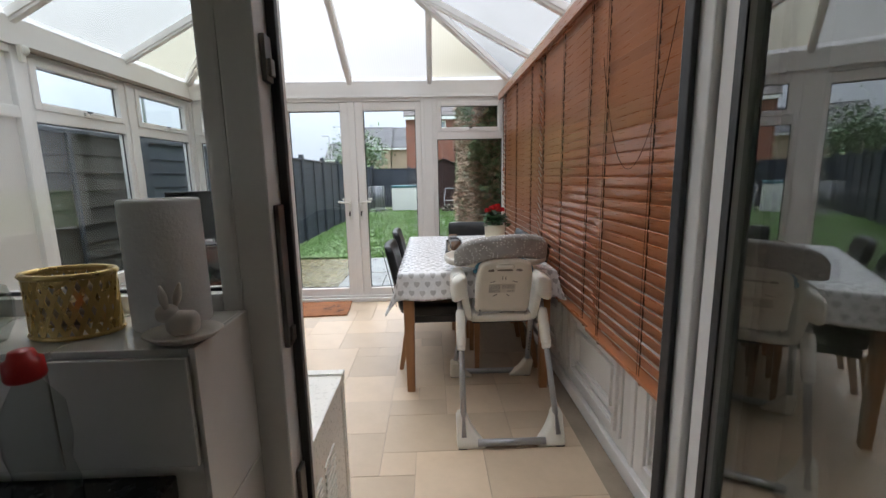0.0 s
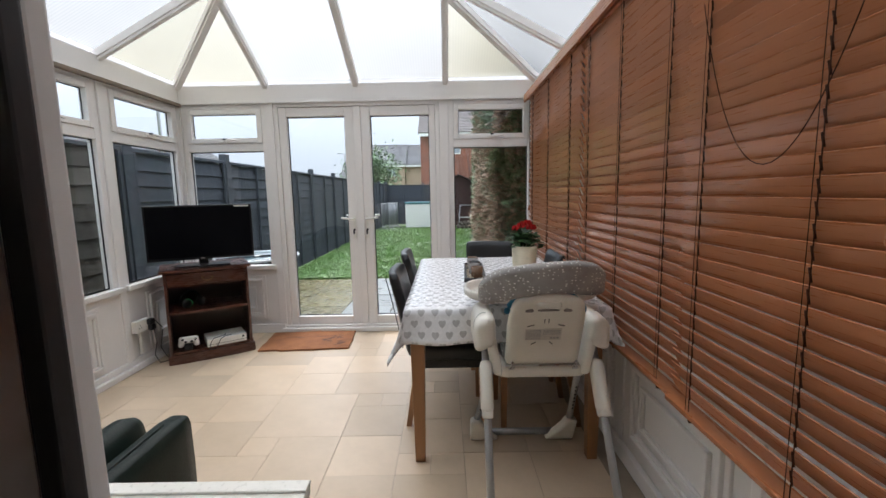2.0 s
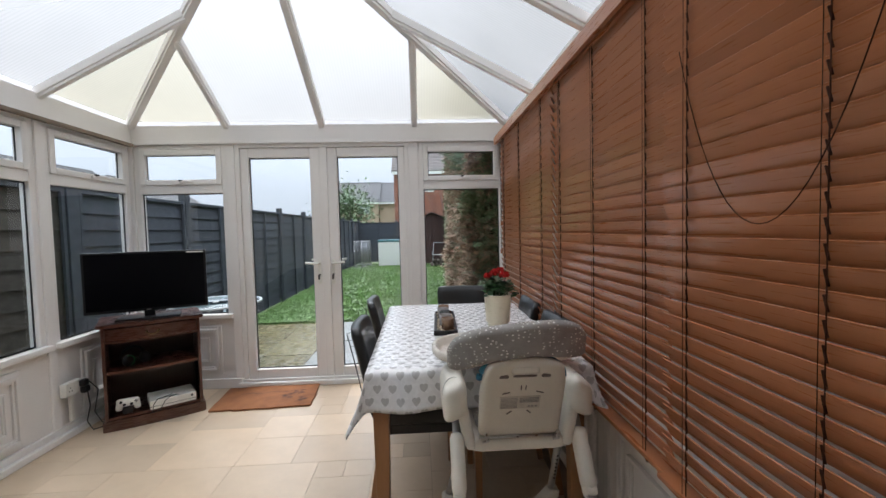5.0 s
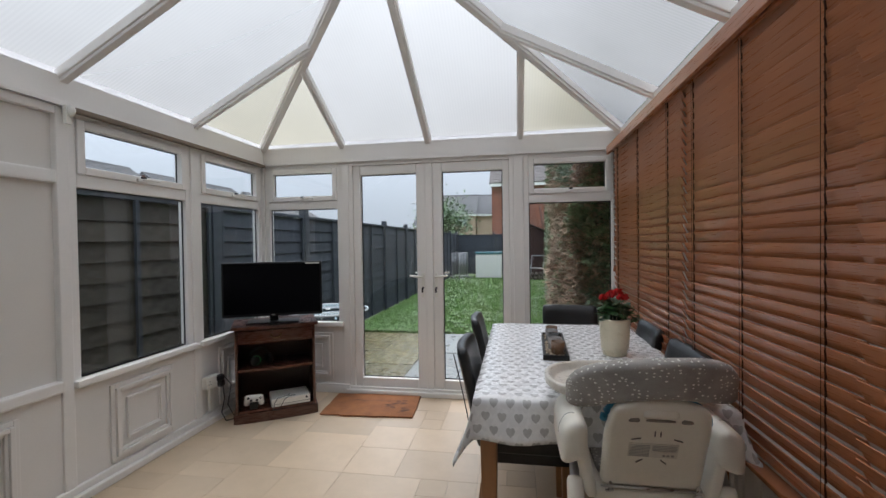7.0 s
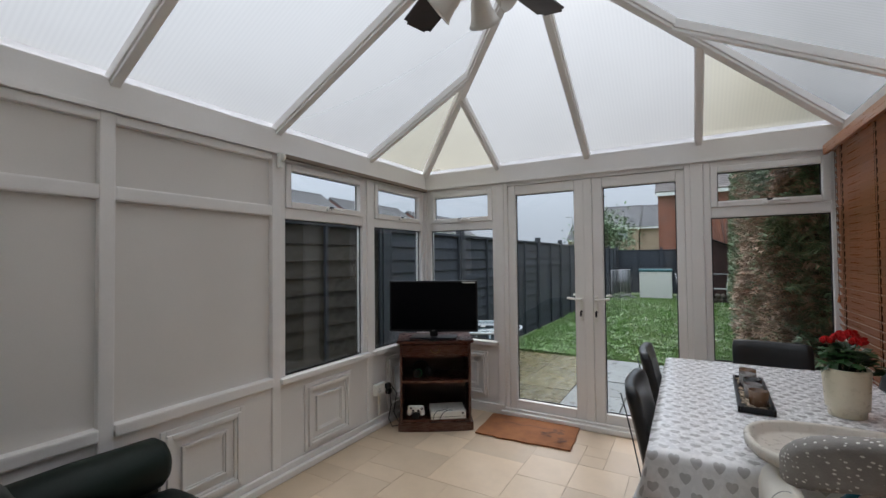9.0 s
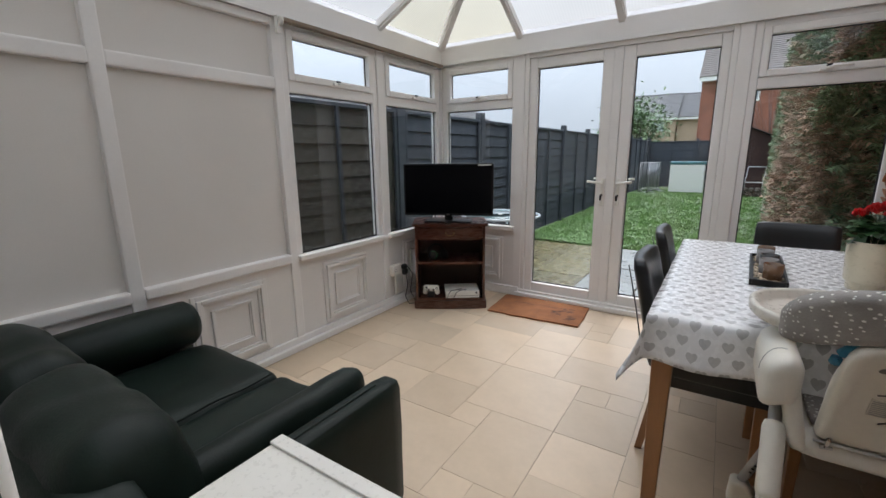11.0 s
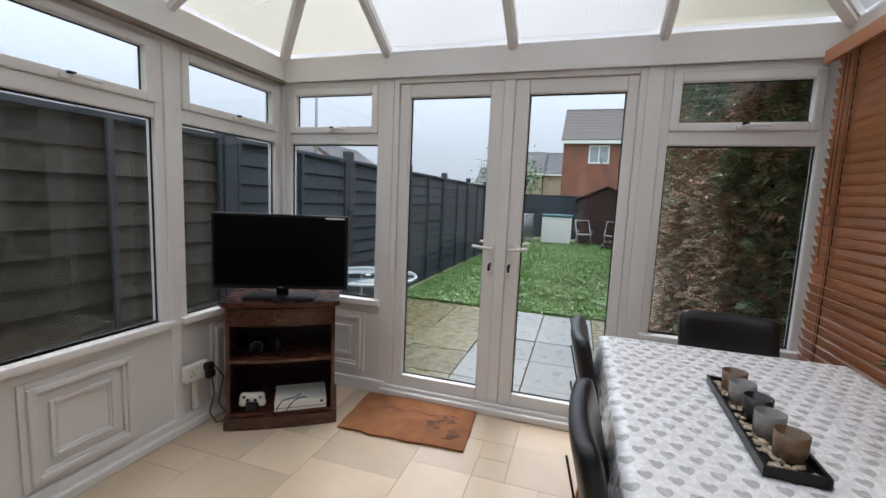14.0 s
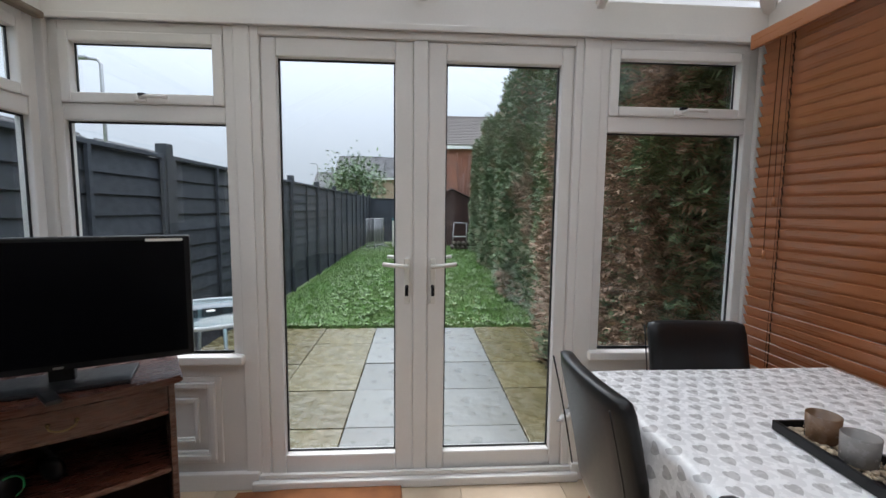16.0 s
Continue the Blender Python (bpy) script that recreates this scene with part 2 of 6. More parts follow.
def pattern_cloth():
    """White oilcloth with rows of grey hearts."""
    m = mat("white_oilcloth_with_grey_hearts", (0.86, 0.86, 0.87), 0.27, 0.03, 3, 50, 0.10)
    n, l = m.node_tree.nodes, m.node_tree.links

    def math_node(op, a, b=0.0, c=0.0):
        k = n.new("ShaderNodeMath")
        k.operation = op
        for i, v in enumerate((a, b, c)):
            if isinstance(v, (int, float)):
                k.inputs[i].default_value = v
            else:
                l.new(v, k.inputs[i])
        return k.outputs[0]

    uv, sep = n.new("ShaderNodeTexCoord"), n.new("ShaderNodeSeparateXYZ")
    l.new(uv.outputs["UV"], sep.inputs[0])
    u, v = math_node("DIVIDE", sep.outputs[0], 0.064), math_node("DIVIDE", sep.outputs[1], 0.052)
    row = math_node("FLOOR", v)
    u = math_node("ADD", u, math_node("MULTIPLY", math_node("MODULO", math_node("ADD", row, 400.0), 2.0), 0.5))
    x = math_node("MULTIPLY", math_node("SUBTRACT", math_node("FRACT", u), 0.5), 3.0)
    y = math_node("MULTIPLY", math_node("SUBTRACT", math_node("FRACT", v), 0.45), 2.6)
    ax = math_node("ABSOLUTE", x)
    y2 = math_node("SUBTRACT", y, math_node("MULTIPLY", math_node("POWER", ax, 0.6), 0.62))
    d = math_node("ADD", math_node("MULTIPLY", x, x), math_node("MULTIPLY", y2, y2))
    inside = math_node("LESS_THAN", d, 0.62)
    b = n["Principled BSDF"]
    old = b.inputs["Base Color"].links[0].from_socket
    mx = n.new("ShaderNodeMix")
    mx.data_type = "RGBA"
    mx.inputs[7].default_value = (0.50, 0.495, 0.50, 1)
    l.new(inside, mx.inputs[0]), l.new(old, mx.inputs[6]), l.new(mx.outputs[2], b.inputs["Base Color"])
    return m


CLOTH = pattern_cloth()


def speckled():
    """Grey woven fabric with rows of small pale dashes."""
    m = mat("grey_fabric_with_white_dashes", (0.36, 0.34, 0.32), 0.95, 0.12, 20, 260, 0.5)
    n, l = m.node_tree.nodes, m.node_tree.links
    co, br = n.new("ShaderNodeTexCoord"), n.new("ShaderNodeTexVoronoi")
    mp = n.new("ShaderNodeMapping")
    mp.inputs["Scale"].default_value = (58, 90, 90)
    l.new(co.outputs["Object"], mp.inputs[0]), l.new(mp.outputs[0], br.inputs[0])
    br.inputs["Scale"].default_value, br.inputs["Randomness"].default_value = 1.0, 0.55
    lt = n.new("ShaderNodeMath")
    lt.operation = "LESS_THAN"
    lt.inputs[1].default_value = 0.24
    l.new(br.outputs["Distance"], lt.inputs[0])
    b = n["Principled BSDF"]
    old = b.inputs["Base Color"].links[0].from_socket
    mx = n.new("ShaderNodeMix")
    mx.data_type = "RGBA"
    mx.inputs[7].default_value = (0.85, 0.84, 0.80, 1)
    l.new(lt.outputs[0], mx.inputs[0]), l.new(old, mx.inputs[6]), l.new(mx.outputs[2], b.inputs["Base Color"])
    return m


FABRIC = speckled()

# ---- shape helpers ----


def box(bm, x0, x1, y0, y1, z0, z1, bev=0.0, m=None):
    """Adds a box, with rounded edges if bev is given, to bm."""
    b = bmesh.new()
    bmesh.ops.create_cube(b, size=1)
    for v in b.verts:
        v.co = ((x0 + x1) / 2 + v.co.x * (x1 - x0), (y0 + y1) / 2 + v.co.y * (y1 - y0), (z0 + z1) / 2 + v.co.z * (z1 - z0))
    if bev:
        bmesh.ops.bevel(b, geom=b.edges[:], offset=bev, segments=2, profile=0.6, affect="EDGES")
    return merge(bm, b, m)


def merge(bm, b, m=None):
    if m is not None:
        b.transform(m)
    tmp = bpy.data.meshes.new("tmp")
    b.to_mesh(tmp)
    b.free()
    bm.from_mesh(tmp)
    bpy.data.meshes.remove(tmp)
    return bm


def beam(bm, p, q, w, h, bev=0.004, up=(0, 0, 1)):
    """A bar of width w and depth h from p to q."""
    p, q = Vector(p), Vector(q)
    d = (q - p).normalized()
    side = d.cross(Vector(up))
    side = side.normalized() if side.length > 1e-4 else Vector((1, 0, 0))
    top = side.cross(d)
    m = Matrix((side, d, top)).transposed().to_4x4()
    m.translation = (p + q) / 2
    return box(bm, -w / 2, w / 2, -(q - p).length / 2, (q - p).length / 2, -h / 2, h / 2, bev, m)


def lathe(bm, profile, seg=24, m=None):
    """Turns a list of (radius, height) round the z axis."""
    b = bmesh.new()
    rings = [[b.verts.new((r * math.cos(2 * math.pi * i / seg), r * math.sin(2 * math.pi * i / seg), z)) for i in range(seg)] for r, z in profile]
    for a, c in zip(rings, rings[1:]):
        for i in range(seg):
            b.faces.new((a[i], a[(i + 1) % seg], c[(i + 1) % seg], c[i]))
    if profile[0][0] > 1e-6:
        b.faces.new(rings[0][::-1])
    if profile[-1][0] > 1e-6:
        b.faces.new(rings[-1])
    bmesh.ops.remove_doubles(b, verts=b.verts[:], dist=1e-6)
    for f in b.faces:
        f.smooth = True
    return merge(bm, b, m)


def tube(bm, pts, r, seg=8):
    """A round bar along a line of points."""
    pts = [Vector(p) for p in pts]
    b = bmesh.new()
    rings = []
    for i, p in enumerate(pts):
        d = (pts[min(i + 1, len(pts) - 1)] - pts[max(i - 1, 0)]).normalized()
        ref = Vector((0, 0, 1)) if abs(d.z) < 0.9 else Vector((1, 0, 0))
        s = d.cross(ref).normalized()
        u = s.cross(d)
        rings.append([b.verts.new(p + r * (math.cos(2 * math.pi * k / seg) * s + math.sin(2 * math.pi * k / seg) * u)) for k in range(seg)])
    for a, c in zip(rings, rings[1:]):
        for k in range(seg):
            b.faces.new((a[k], a[(k + 1) % seg], c[(k + 1) % seg], c[k])).smooth = True
    b.faces.new(rings[0][::-1]), b.faces.new(rings[-1])
    return merge(bm, b)


def soft(bm, x0, x1, y0, y1, z0, z1, r, cuts=8, amp=0.0, seed=0, m=None, power=4.0):
    """A padded block: a cube rounded to a cushion shape, with slight creases."""
    b = bmesh.new()
    bmesh.ops.create_cube(b, size=2)
    bmesh.ops.subdivide_edges(b, edges=b.edges[:], cuts=cuts, use_grid_fill=True)
    hx, hy, hz = (x1 - x0) / 2, (y1 - y0) / 2, (z1 - z0) / 2
    for v in b.verts:
        c = Vector((v.co.x * hx, v.co.y * hy, v.co.z * hz))
        inner = Vector((max(-hx + r, min(hx - r, c.x)), max(-hy + r, min(hy - r, c.y)), max(-hz + r, min(hz - r, c.z))))
        d = c - inner
        if d.length > 1e-6:
            c = inner + d.normalized() * r
        if amp:
            c += c.normalized() * amp * noise.noise(Vector((c.x * 7 + seed, c.y * 7, c.z * 7)))
        v.co = c + Vector(((x0 + x1) / 2, (y0 + y1) / 2, (z0 + z1) / 2))
    for f in b.faces:
        f.smooth = True
    return merge(bm, b, m)


def mesh_ob(name, bm, material):
    me = bpy.data.meshes.new(name)
    bm.to_mesh(me)
    bm.free()
    me.materials.append(material)
    return new(name, me)


def part(name, bm, material, parent, label=""):
    ob = mesh_ob(name, bm, material)
    ob.parent = parent
    return tagged(ob, label)


def thing(name, x, y, z, rz, label, category, group=""):
    ob = new(name)
    ob.empty_display_size = 0.1
    ob.matrix_basis = pose(x, y, z, 0, 0, rz)
    return tagged(ob, label, category, group)


def structure(name, label="", category=""):
    return tagged(new(name), label, category, "", "structure")


def bx(*a, bev=0.0):
    return box(bmesh.new(), *a, bev)


# ---- the conservatory: plan ----
XL, XR, YF, YH = -2.33, 0.95, 4.63, 0.96      # inner faces: side walls, garden wall, house wall
EAVE, RIDGE, XM, YR = 2.31, 3.17, -0.70, 3.13  # eaves and ridge heights, ridge line and its end
Z_SILL, Z_LOW, Z_UP, Z_TOP = 0.68, 1.727, 1.846, 2.078


def ring(bm, axis, plane, d0, d1, a0, a1, z0, z1, w, bev=0.006):
    """A rectangular frame standing in a wall plane, from depth d0 to d1."""
    for b0, b1, c0, c1 in ((a0, a0 + w, z0, z1), (a1 - w, a1, z0, z1), (a0 + w, a1 - w, z0, z0 + w), (a0 + w, a1 - w, z1 - w, z1)):
        if axis == "y":
            box(bm, b0, b1, plane + d0, plane + d1, c0, c1, bev)
        else:
            box(bm, plane + d0, plane + d1, b0, b1, c0, c1, bev)
    return bm


def slab(axis, plane, d0, d1, a0, a1, z0, z1, bev=0.0):
    return bx(a0, a1, plane + d0, plane + d1, z0, z1, bev=bev) if axis == "y" else bx(plane + d0, plane + d1, a0, a1, z0, z1, bev=bev)


def moulding(wall, axis, plane, s, a0, a1, z0=0.10, z1=0.61):
    """A raised two-step rectangular moulding on a dado panel; s is the way into the room."""
    bm = bmesh.new()
    for inset, w, t in ((0.0, 0.026, 0.014), (0.026, 0.024, 0.030), (0.050, 0.016, 0.017), (0.105, 0.016, 0.020), (0.121, 0.010, 0.010)):
        d = sorted((0.0, s * t))
        ring(bm, axis, plane, d[0], d[1], a0 + inset, a1 - inset, z0 + inset, z1 - inset, w, 0.004)
    part("moulding", bm, PANEL, wall)


def dado(wall, axis, plane, s, a0, a1, mould=True):
    d = sorted((0.0, -s * 0.05))
    part("panel", slab(axis, plane, d[0], d[1], a0, a1, 0.0, 0.64), PANEL, wall)
    if mould:
        pad = (a1 - a0) * 0.25
        moulding(wall, axis, plane, s, a0 + pad, a1 - pad, 0.105, 0.57)


def window_bay(name, axis, plane, s, a0, a1, label):
    """One bay: fixed pane below, small top-hung sash above."""
    w = structure(name, label, "window")
    o = -s
    lo = lambda t0, t1: sorted((o * t0, o * t1))
    f = bmesh.new()
    d = lo(0.0, 0.065)
    ring(f, axis, plane, d[0], d[1], a0, a1, 0.62, 2.15, 0.045)
    part("window_frame", f, UPVC, w)
    d = lo(0.002, 0.065)
    part("transom", slab(axis, plane, d[0], d[1], a0 + 0.045, a1 - 0.045, Z_LOW, Z_UP - 0.045, 0.006), UPVC, w)
    sash = bmesh.new()
    d = lo(-0.012, 0.05)
    ring(sash, axis, plane, d[0], d[1], a0 + 0.045, a1 - 0.045, Z_UP - 0.045, 2.105 + 0.0, 0.045, 0.008)
    sash_ob = part("sash", sash, UPVC, w)
    g = bmesh.new()
    d = lo(0.028, 0.034)
    ring(g, axis, plane, d[0], d[1], a0 + 0.043, a1 - 0.043, Z_SILL - 0.017, Z_LOW + 0.002, 0.010, 0)
    ring(g, axis, plane, d[0], d[1], a0 + 0.088, a1 - 0.088, Z_UP - 0.002, 2.062, 0.008, 0)
    part("gasket", g, GASKET, w)
    d = lo(0.036, 0.044)
    for z0, z1, i in ((0.66, Z_LOW + 0.01, 0.04), (Z_UP - 0.01, 2.07, 0.085)):
        p = part("pane", slab(axis, plane, d[0], d[1], a0 + i, a1 - i, z0, z1), GLASS, w)
        p.visible_shadow = False
    d = lo(-0.045, 0.05)
    part("window_sill", slab(axis, plane, d[0], d[1], a0 - 0.01, a1 + 0.01, 0.625, 0.665, 0.008), UPVC, w)
    c = (a0 + a1) / 2
    h = bmesh.new()
    d = lo(-0.03, -0.012)
    if axis == "y":
        box(h, c - 0.03, c + 0.02, plane + d[0], plane + d[1], 1.808, 1.83, 0.004)
        tube(h, [(c, plane + s * 0.03, 1.822), (c + 0.03, plane + s * 0.042, 1.828), (c + 0.12, plane + s * 0.04, 1.824)], 0.007)
    else:
        box(h, plane + d[0], plane + d[1], c - 0.03, c + 0.02, 1.808, 1.83, 0.004)
        tube(h, [(plane + s * 0.03, c, 1.822), (plane + s * 0.042, c + 0.03, 1.828), (plane + s * 0.04, c + 0.12, 1.824)], 0.007)
    hd = part("window_handle", h, UPVC, w)
    k = bmesh.new()
    if axis == "y":
        box(k, c - 0.005, c + 0.025, plane + s * 0.03 - 0.01, plane + s * 0.03 + 0.01, 1.829, 1.842, 0.003)
    else:
        box(k, plane + s * 0.03 - 0.01, plane + s * 0.03 + 0.01, c - 0.005, c + 0.025, 1.829, 1.842, 0.003)
    part("lock_button", k, BLACKPL, hd, "black lock button")
    return w


# garden wall: two windows and the french doors
wall_n = structure("wall_north", "white uPVC garden wall of the conservatory with panelled dado", "wall")
for a0, a1 in ((XL, -1.52), (0.115, XR)):
    dado(wall_n, "y", YF, -1, a0, a1, False)
    moulding(wall_n, "y", YF, -1, a0 + 0.2, a1 - 0.12, 0.13, 0.56)
for a0, a1 in ((-1.533, -1.462), (0.05, 0.134)):
    part("post", bx(a0, a1, YF - 0.012, YF + 0.07, 0.0, 2.15, bev=0.006), UPVC, wall_n)
part("corner_post", bx(XL - 0.07, XL + 0.02, YF - 0.02, YF + 0.07, 0.0, 2.15, bev=0.006), UPVC, wall_n)
part("corner_post", bx(0.905, XR + 0.07, YF - 0.02, YF + 0.07, 0.0, 2.15, bev=0.006), UPVC, wall_n)
part("skirting", bx(XL, -1.47, YF - 0.03, YF - 0.001, 0.0, 0.085, bev=0.006), UPVC, wall_n)
part("skirting", bx(0.06, XR, YF - 0.03, YF - 0.001, 0.0, 0.085, bev=0.006), UPVC, wall_n)
window_bay("window_1", "y", YF, -1, -2.31, -1.533, "white uPVC window with small top sash, beside the doors")
window_bay("window_2", "y", YF, -1, 0.134, 0.905, "white uPVC window with small top sash, by the hedge")

doors = structure("door_1", "closed white uPVC french doors with clear full-height panes", "door")
f = bmesh.new()
for a0, a1, z0, z1 in ((-1.462, -1.425, 0, 2.15), (0.013, 0.05, 0, 2.15), (-1.425, 0.013, 2.115, 2.15), (-1.425, 0.013, 0.0, 0.05)):
    box(f, a0, a1, YF - 0.004, YF + 0.09, z0, z1, 0.005)
part("door_frame", f, UPVC, doors)
part("threshold", bx(-1.5, 0.09, YF - 0.05, YF - 0.005, 0.0, 0.045, bev=0.01), UPVC, doors)
part("threshold", bx(-1.47, 0.06, YF - 0.025, YF - 0.004, 0.047, 0.07, bev=0.006), UPVC, doors)
for a0, a1, g0, g1, hx, sgn in ((-1.424, -0.738, -1.356, -0.823, -0.768, -1), (-0.672, 0.012, -0.587, -0.046, -0.645, 1)):
    leaf = bmesh.new()
    for b0, b1, z0, z1 in ((a0, g0, 0.052, 2.113), (g1, a1, 0.052, 2.113), (g0, g1, 0.052, 0.145), (g0, g1, 2.03, 2.113)):
        box(leaf, b0, b1, YF + 0.012, YF + 0.08, z0, z1, 0.008)
    lf = part("door_leaf", leaf, UPVC, doors)
    gk = bmesh.new()
    ring(gk, "y", YF, 0.05, 0.057, g0 - 0.002, g1 + 0.002, 0.143, 2.032, 0.010, 0)
    part("gasket", gk, GASKET, lf)
    pane = part("pane", bx(g0 - 0.01, g1 + 0.01, YF + 0.06, YF + 0.068, 0.135, 2.04), GLASS, lf)
    pane.visible_shadow = False
    h = bmesh.new()
    box(h, hx - 0.014, hx + 0.014, YF + 0.0, YF + 0.013, 0.90, 1.12, 0.006)
    tube(h, [(hx, YF + 0.004, 1.085), (hx, YF - 0.045, 1.085), (hx - sgn * -0.02, YF - 0.05, 1.088), (hx + sgn * 0.11, YF - 0.045, 1.098)], 0.010)
    part("door_handle", h, WHITEPL, lf, "white lever handle")
    kk = bmesh.new()
    lathe(kk, [(0.009, 0), (0.009, 0.006)], 12, pose(hx, YF + 0.001, 0.985, 90))
    tube(kk, [(hx, YF, 0.985), (hx, YF - 0.03, 0.985)], 0.004)
    box(kk, hx - 0.008, hx + 0.008, YF - 0.032, YF - 0.028, 0.945, 0.985, 0.001)
    part("key", kk, BLACKPL, lf, "dark lock and key")
    # dark ghost lever seen through the pane: the outer handle
    oh = bmesh.new()
    tube(oh, [(hx, YF + 0.08, 1.105), (hx, YF + 0.13, 1.105), (hx + sgn * 0.1, YF + 0.13, 1.115)], 0.009)
    part("outer_handle", oh, WHITEPL, lf)
part("meeting_stile", bx(-0.738, -0.672, YF - 0.002, YF + 0.085, 0.05, 2.113, bev=0.006), UPVC, doors)

# left wall
wall_w = structure("wall_west", "white framed side wall with boarded bays and moulded dado panels", "wall")
bays = [0.96, 1.835, 2.775, 3.722, 4.63]
for i, (a0, a1) in enumerate(zip(bays, bays[1:])):
    dado(wall_w, "x", XL, 1, a0, a1)
    if i < 2:
        for z0, z1 in ((0.66, 1.74), (1.80, 2.12)):
            part("board", slab("x", XL, -0.05, -0.022, a0, a1, z0, z1), GREIGE, wall_w, "greige flat board")
        t = bmesh.new()
        for z0, z1 in ((0.625, 0.685), (1.735, 1.805), (2.10, 2.15)):
            box(t, XL - 0.05, XL + (0.03 if z0 < 1 else 0.012), a0 + 0.03, a1 - 0.03, z0, z1, 0.01)
        part("rail", t, UPVC, wall_w)
for y in bays[:-1]:
    part("post", bx(XL - 0.06, XL + 0.014, y - 0.033, y + 0.033, 0.0, 2.15, bev=0.008), UPVC, wall_w)
part("skirting", bx(XL, XL + 0.048, YH, YF - 0.05, 0.0, 0.045, bev=0.008), UPVC, wall_w)
part("skirting", bx(XL, XL + 0.024, YH, YF - 0.05, 0.046, 0.088, bev=0.006), UPVC, wall_w)
window_bay("window_3", "x", XL, 1, 2.81, 3.69, "white uPVC window facing a dark fence")
window_bay("window_4", "x", XL, 1, 3.755, 4.59, "white uPVC window in the corner behind the television")

# right wall behind the blinds
wall_e = structure("wall_east", "white panelled side wall, closed solid behind the wooden blinds", "wall")
# hidden solid wall instead of windows, added to keep daylight out of the slat gaps
part("upper_wall", bx(XR + 0.02, XR + 0.09, YH, YF, 0.66, 2.15), PANEL, wall_e)
part("window_sill", bx(XR - 0.02, XR + 0.09, YH, YF, 0.625, 0.658, bev=0.008), UPVC, wall_e)
ebays = [0.96, 1.30, 1.72, 2.62, 3.55, 4.63]
for a0, a1 in zip(ebays, ebays[1:]):
    part("panel", bx(XR, XR + 0.05, a0 + 0.004, a1 - 0.004, 0.0, 0.625), PANEL, wall_e)
    pad = 0.1
    moulding(wall_e, "x", XR, -1, a0 + pad, a1 - pad, 0.13, 0.55)
for y in ebays[1:-1]:
    part("post", bx(XR - 0.010, XR + 0.05, y - 0.02, y + 0.02, 0.0, 0.62, bev=0.006), UPVC, wall_e)
part("skirting", bx(XR - 0.03, XR - 0.001, YH, YF - 0.03, 0.0, 0.075, bev=0.006), UPVC, wall_e)

# eaves beams
eaves = structure("eaves_beam", "broad white eaves beam round the top of the walls", "beam")
part("beam", bx(XL - 0.1, XR + 0.1, YF - 0.02, YF + 0.12, 2.152, EAVE, bev=0.004), UPVC, eaves)
part("beam", bx(XL - 0.12, XL + 0.02, YH, YF - 0.021, 2.152, EAVE, bev=0.004), UPVC, eaves)
part("beam", bx(XR - 0.03, XR + 0.12, YH, YF - 0.021, 2.152, EAVE, bev=0.004), UPVC, eaves)
for name, m in (("trim", bx(XL + 0.02, XR - 0.03, YF - 0.034, YF - 0.021, 2.145, 2.172, bev=0.004)), ("trim", bx(XL + 0.021, XL + 0.034, YH, YF - 0.035, 2.145, 2.172, bev=0.004))):
    part(name, m, UPVC, eaves)

for a in ((XL - 0.1, XR + 0.1, YF + 0.03, YF + 0.10), (XL - 0.10, XL - 0.04, YH, YF + 0.03), (XR + 0.03, XR + 0.10, YH, YF + 0.03)):
    part("flashing", bx(*a, EAVE, EAVE + 0.06), UPVC, eaves)

# roof: opal sheets between white glazing bars
roof = structure("ceiling", "hipped roof of opal polycarbonate sheets with white glazing bars", "ceiling")
L0, R0, F0 = XL, XR, YF


def hip(t, side):
    """A point of the hip from the garden-side corner to the ridge end."""
    c = Vector((side, F0, EAVE))
    return c.lerp(Vector((XM, YR, RIDGE)), t)


tj = (F0 - 3.736) / (F0 - YR)
fx1, fx3 = -1.516, 0.112
tf = (fx1 - L0) / (XM - L0)
tg = (R0 - fx3) / (R0 - XM)
rend = Vector((XM, YR, RIDGE))


def sheet(pts, old=False):
    b = bmesh.new()
    vs = [b.verts.new(Vector(p) + Vector((0, 0, 0.035))) for p in pts]
    face = b.faces.new(vs)
    face.normal_update()
    if face.normal.z < 0:
        face.normal_flip()
    uvl = b.loops.layers.uv.new("UVMap")
    e = (Vector(pts[1]) - Vector(pts[0])).normalized()
    for lp in face.loops:
        lp[uvl].uv = ((lp.vert.co - Vector(pts[0])).dot(e), 0.0)
    part("roof_sheet", b, SHEET_OLD if old else SHEET, roof)


for sx, t in ((L0, tj), (R0, tj)):
    ys = [YH - 0.02, 1.858, 2.785]
    for a, c in zip(ys, ys[1:]):
        sheet([(sx, a, EAVE), (sx, c, EAVE), (XM, c, RIDGE), (XM, a, RIDGE)])
    sheet([(sx, 2.785, EAVE), (sx, 3.736, EAVE), hip(t, sx), rend, (XM, 2.785, RIDGE)])
    sheet([(sx, 3.736, EAVE), (sx, F0, EAVE), hip(t, sx)], sx == L0)
sheet([(L0, F0, EAVE), (fx1, F0, EAVE), hip(tf, L0)], True)
sheet([(fx1, F0, EAVE), (XM, F0, EAVE), rend, hip(tf, L0)])
sheet([(XM, F0, EAVE), (fx3, F0, EAVE), hip(tg, R0), rend])
sheet([(fx3, F0, EAVE), (R0, F0, EAVE), hip(tg, R0)], True)
bars = []
for sx in (L0, R0):
    bars += [((sx, 1.858, EAVE), (XM, 1.858, RIDGE), 0.062), ((sx, 2.785, EAVE), (XM, 2.785, RIDGE), 0.062)]
    bars += [((sx, 3.736, EAVE), hip(tj, sx), 0.055), ((sx, F0, EAVE), rend, 0.07)]
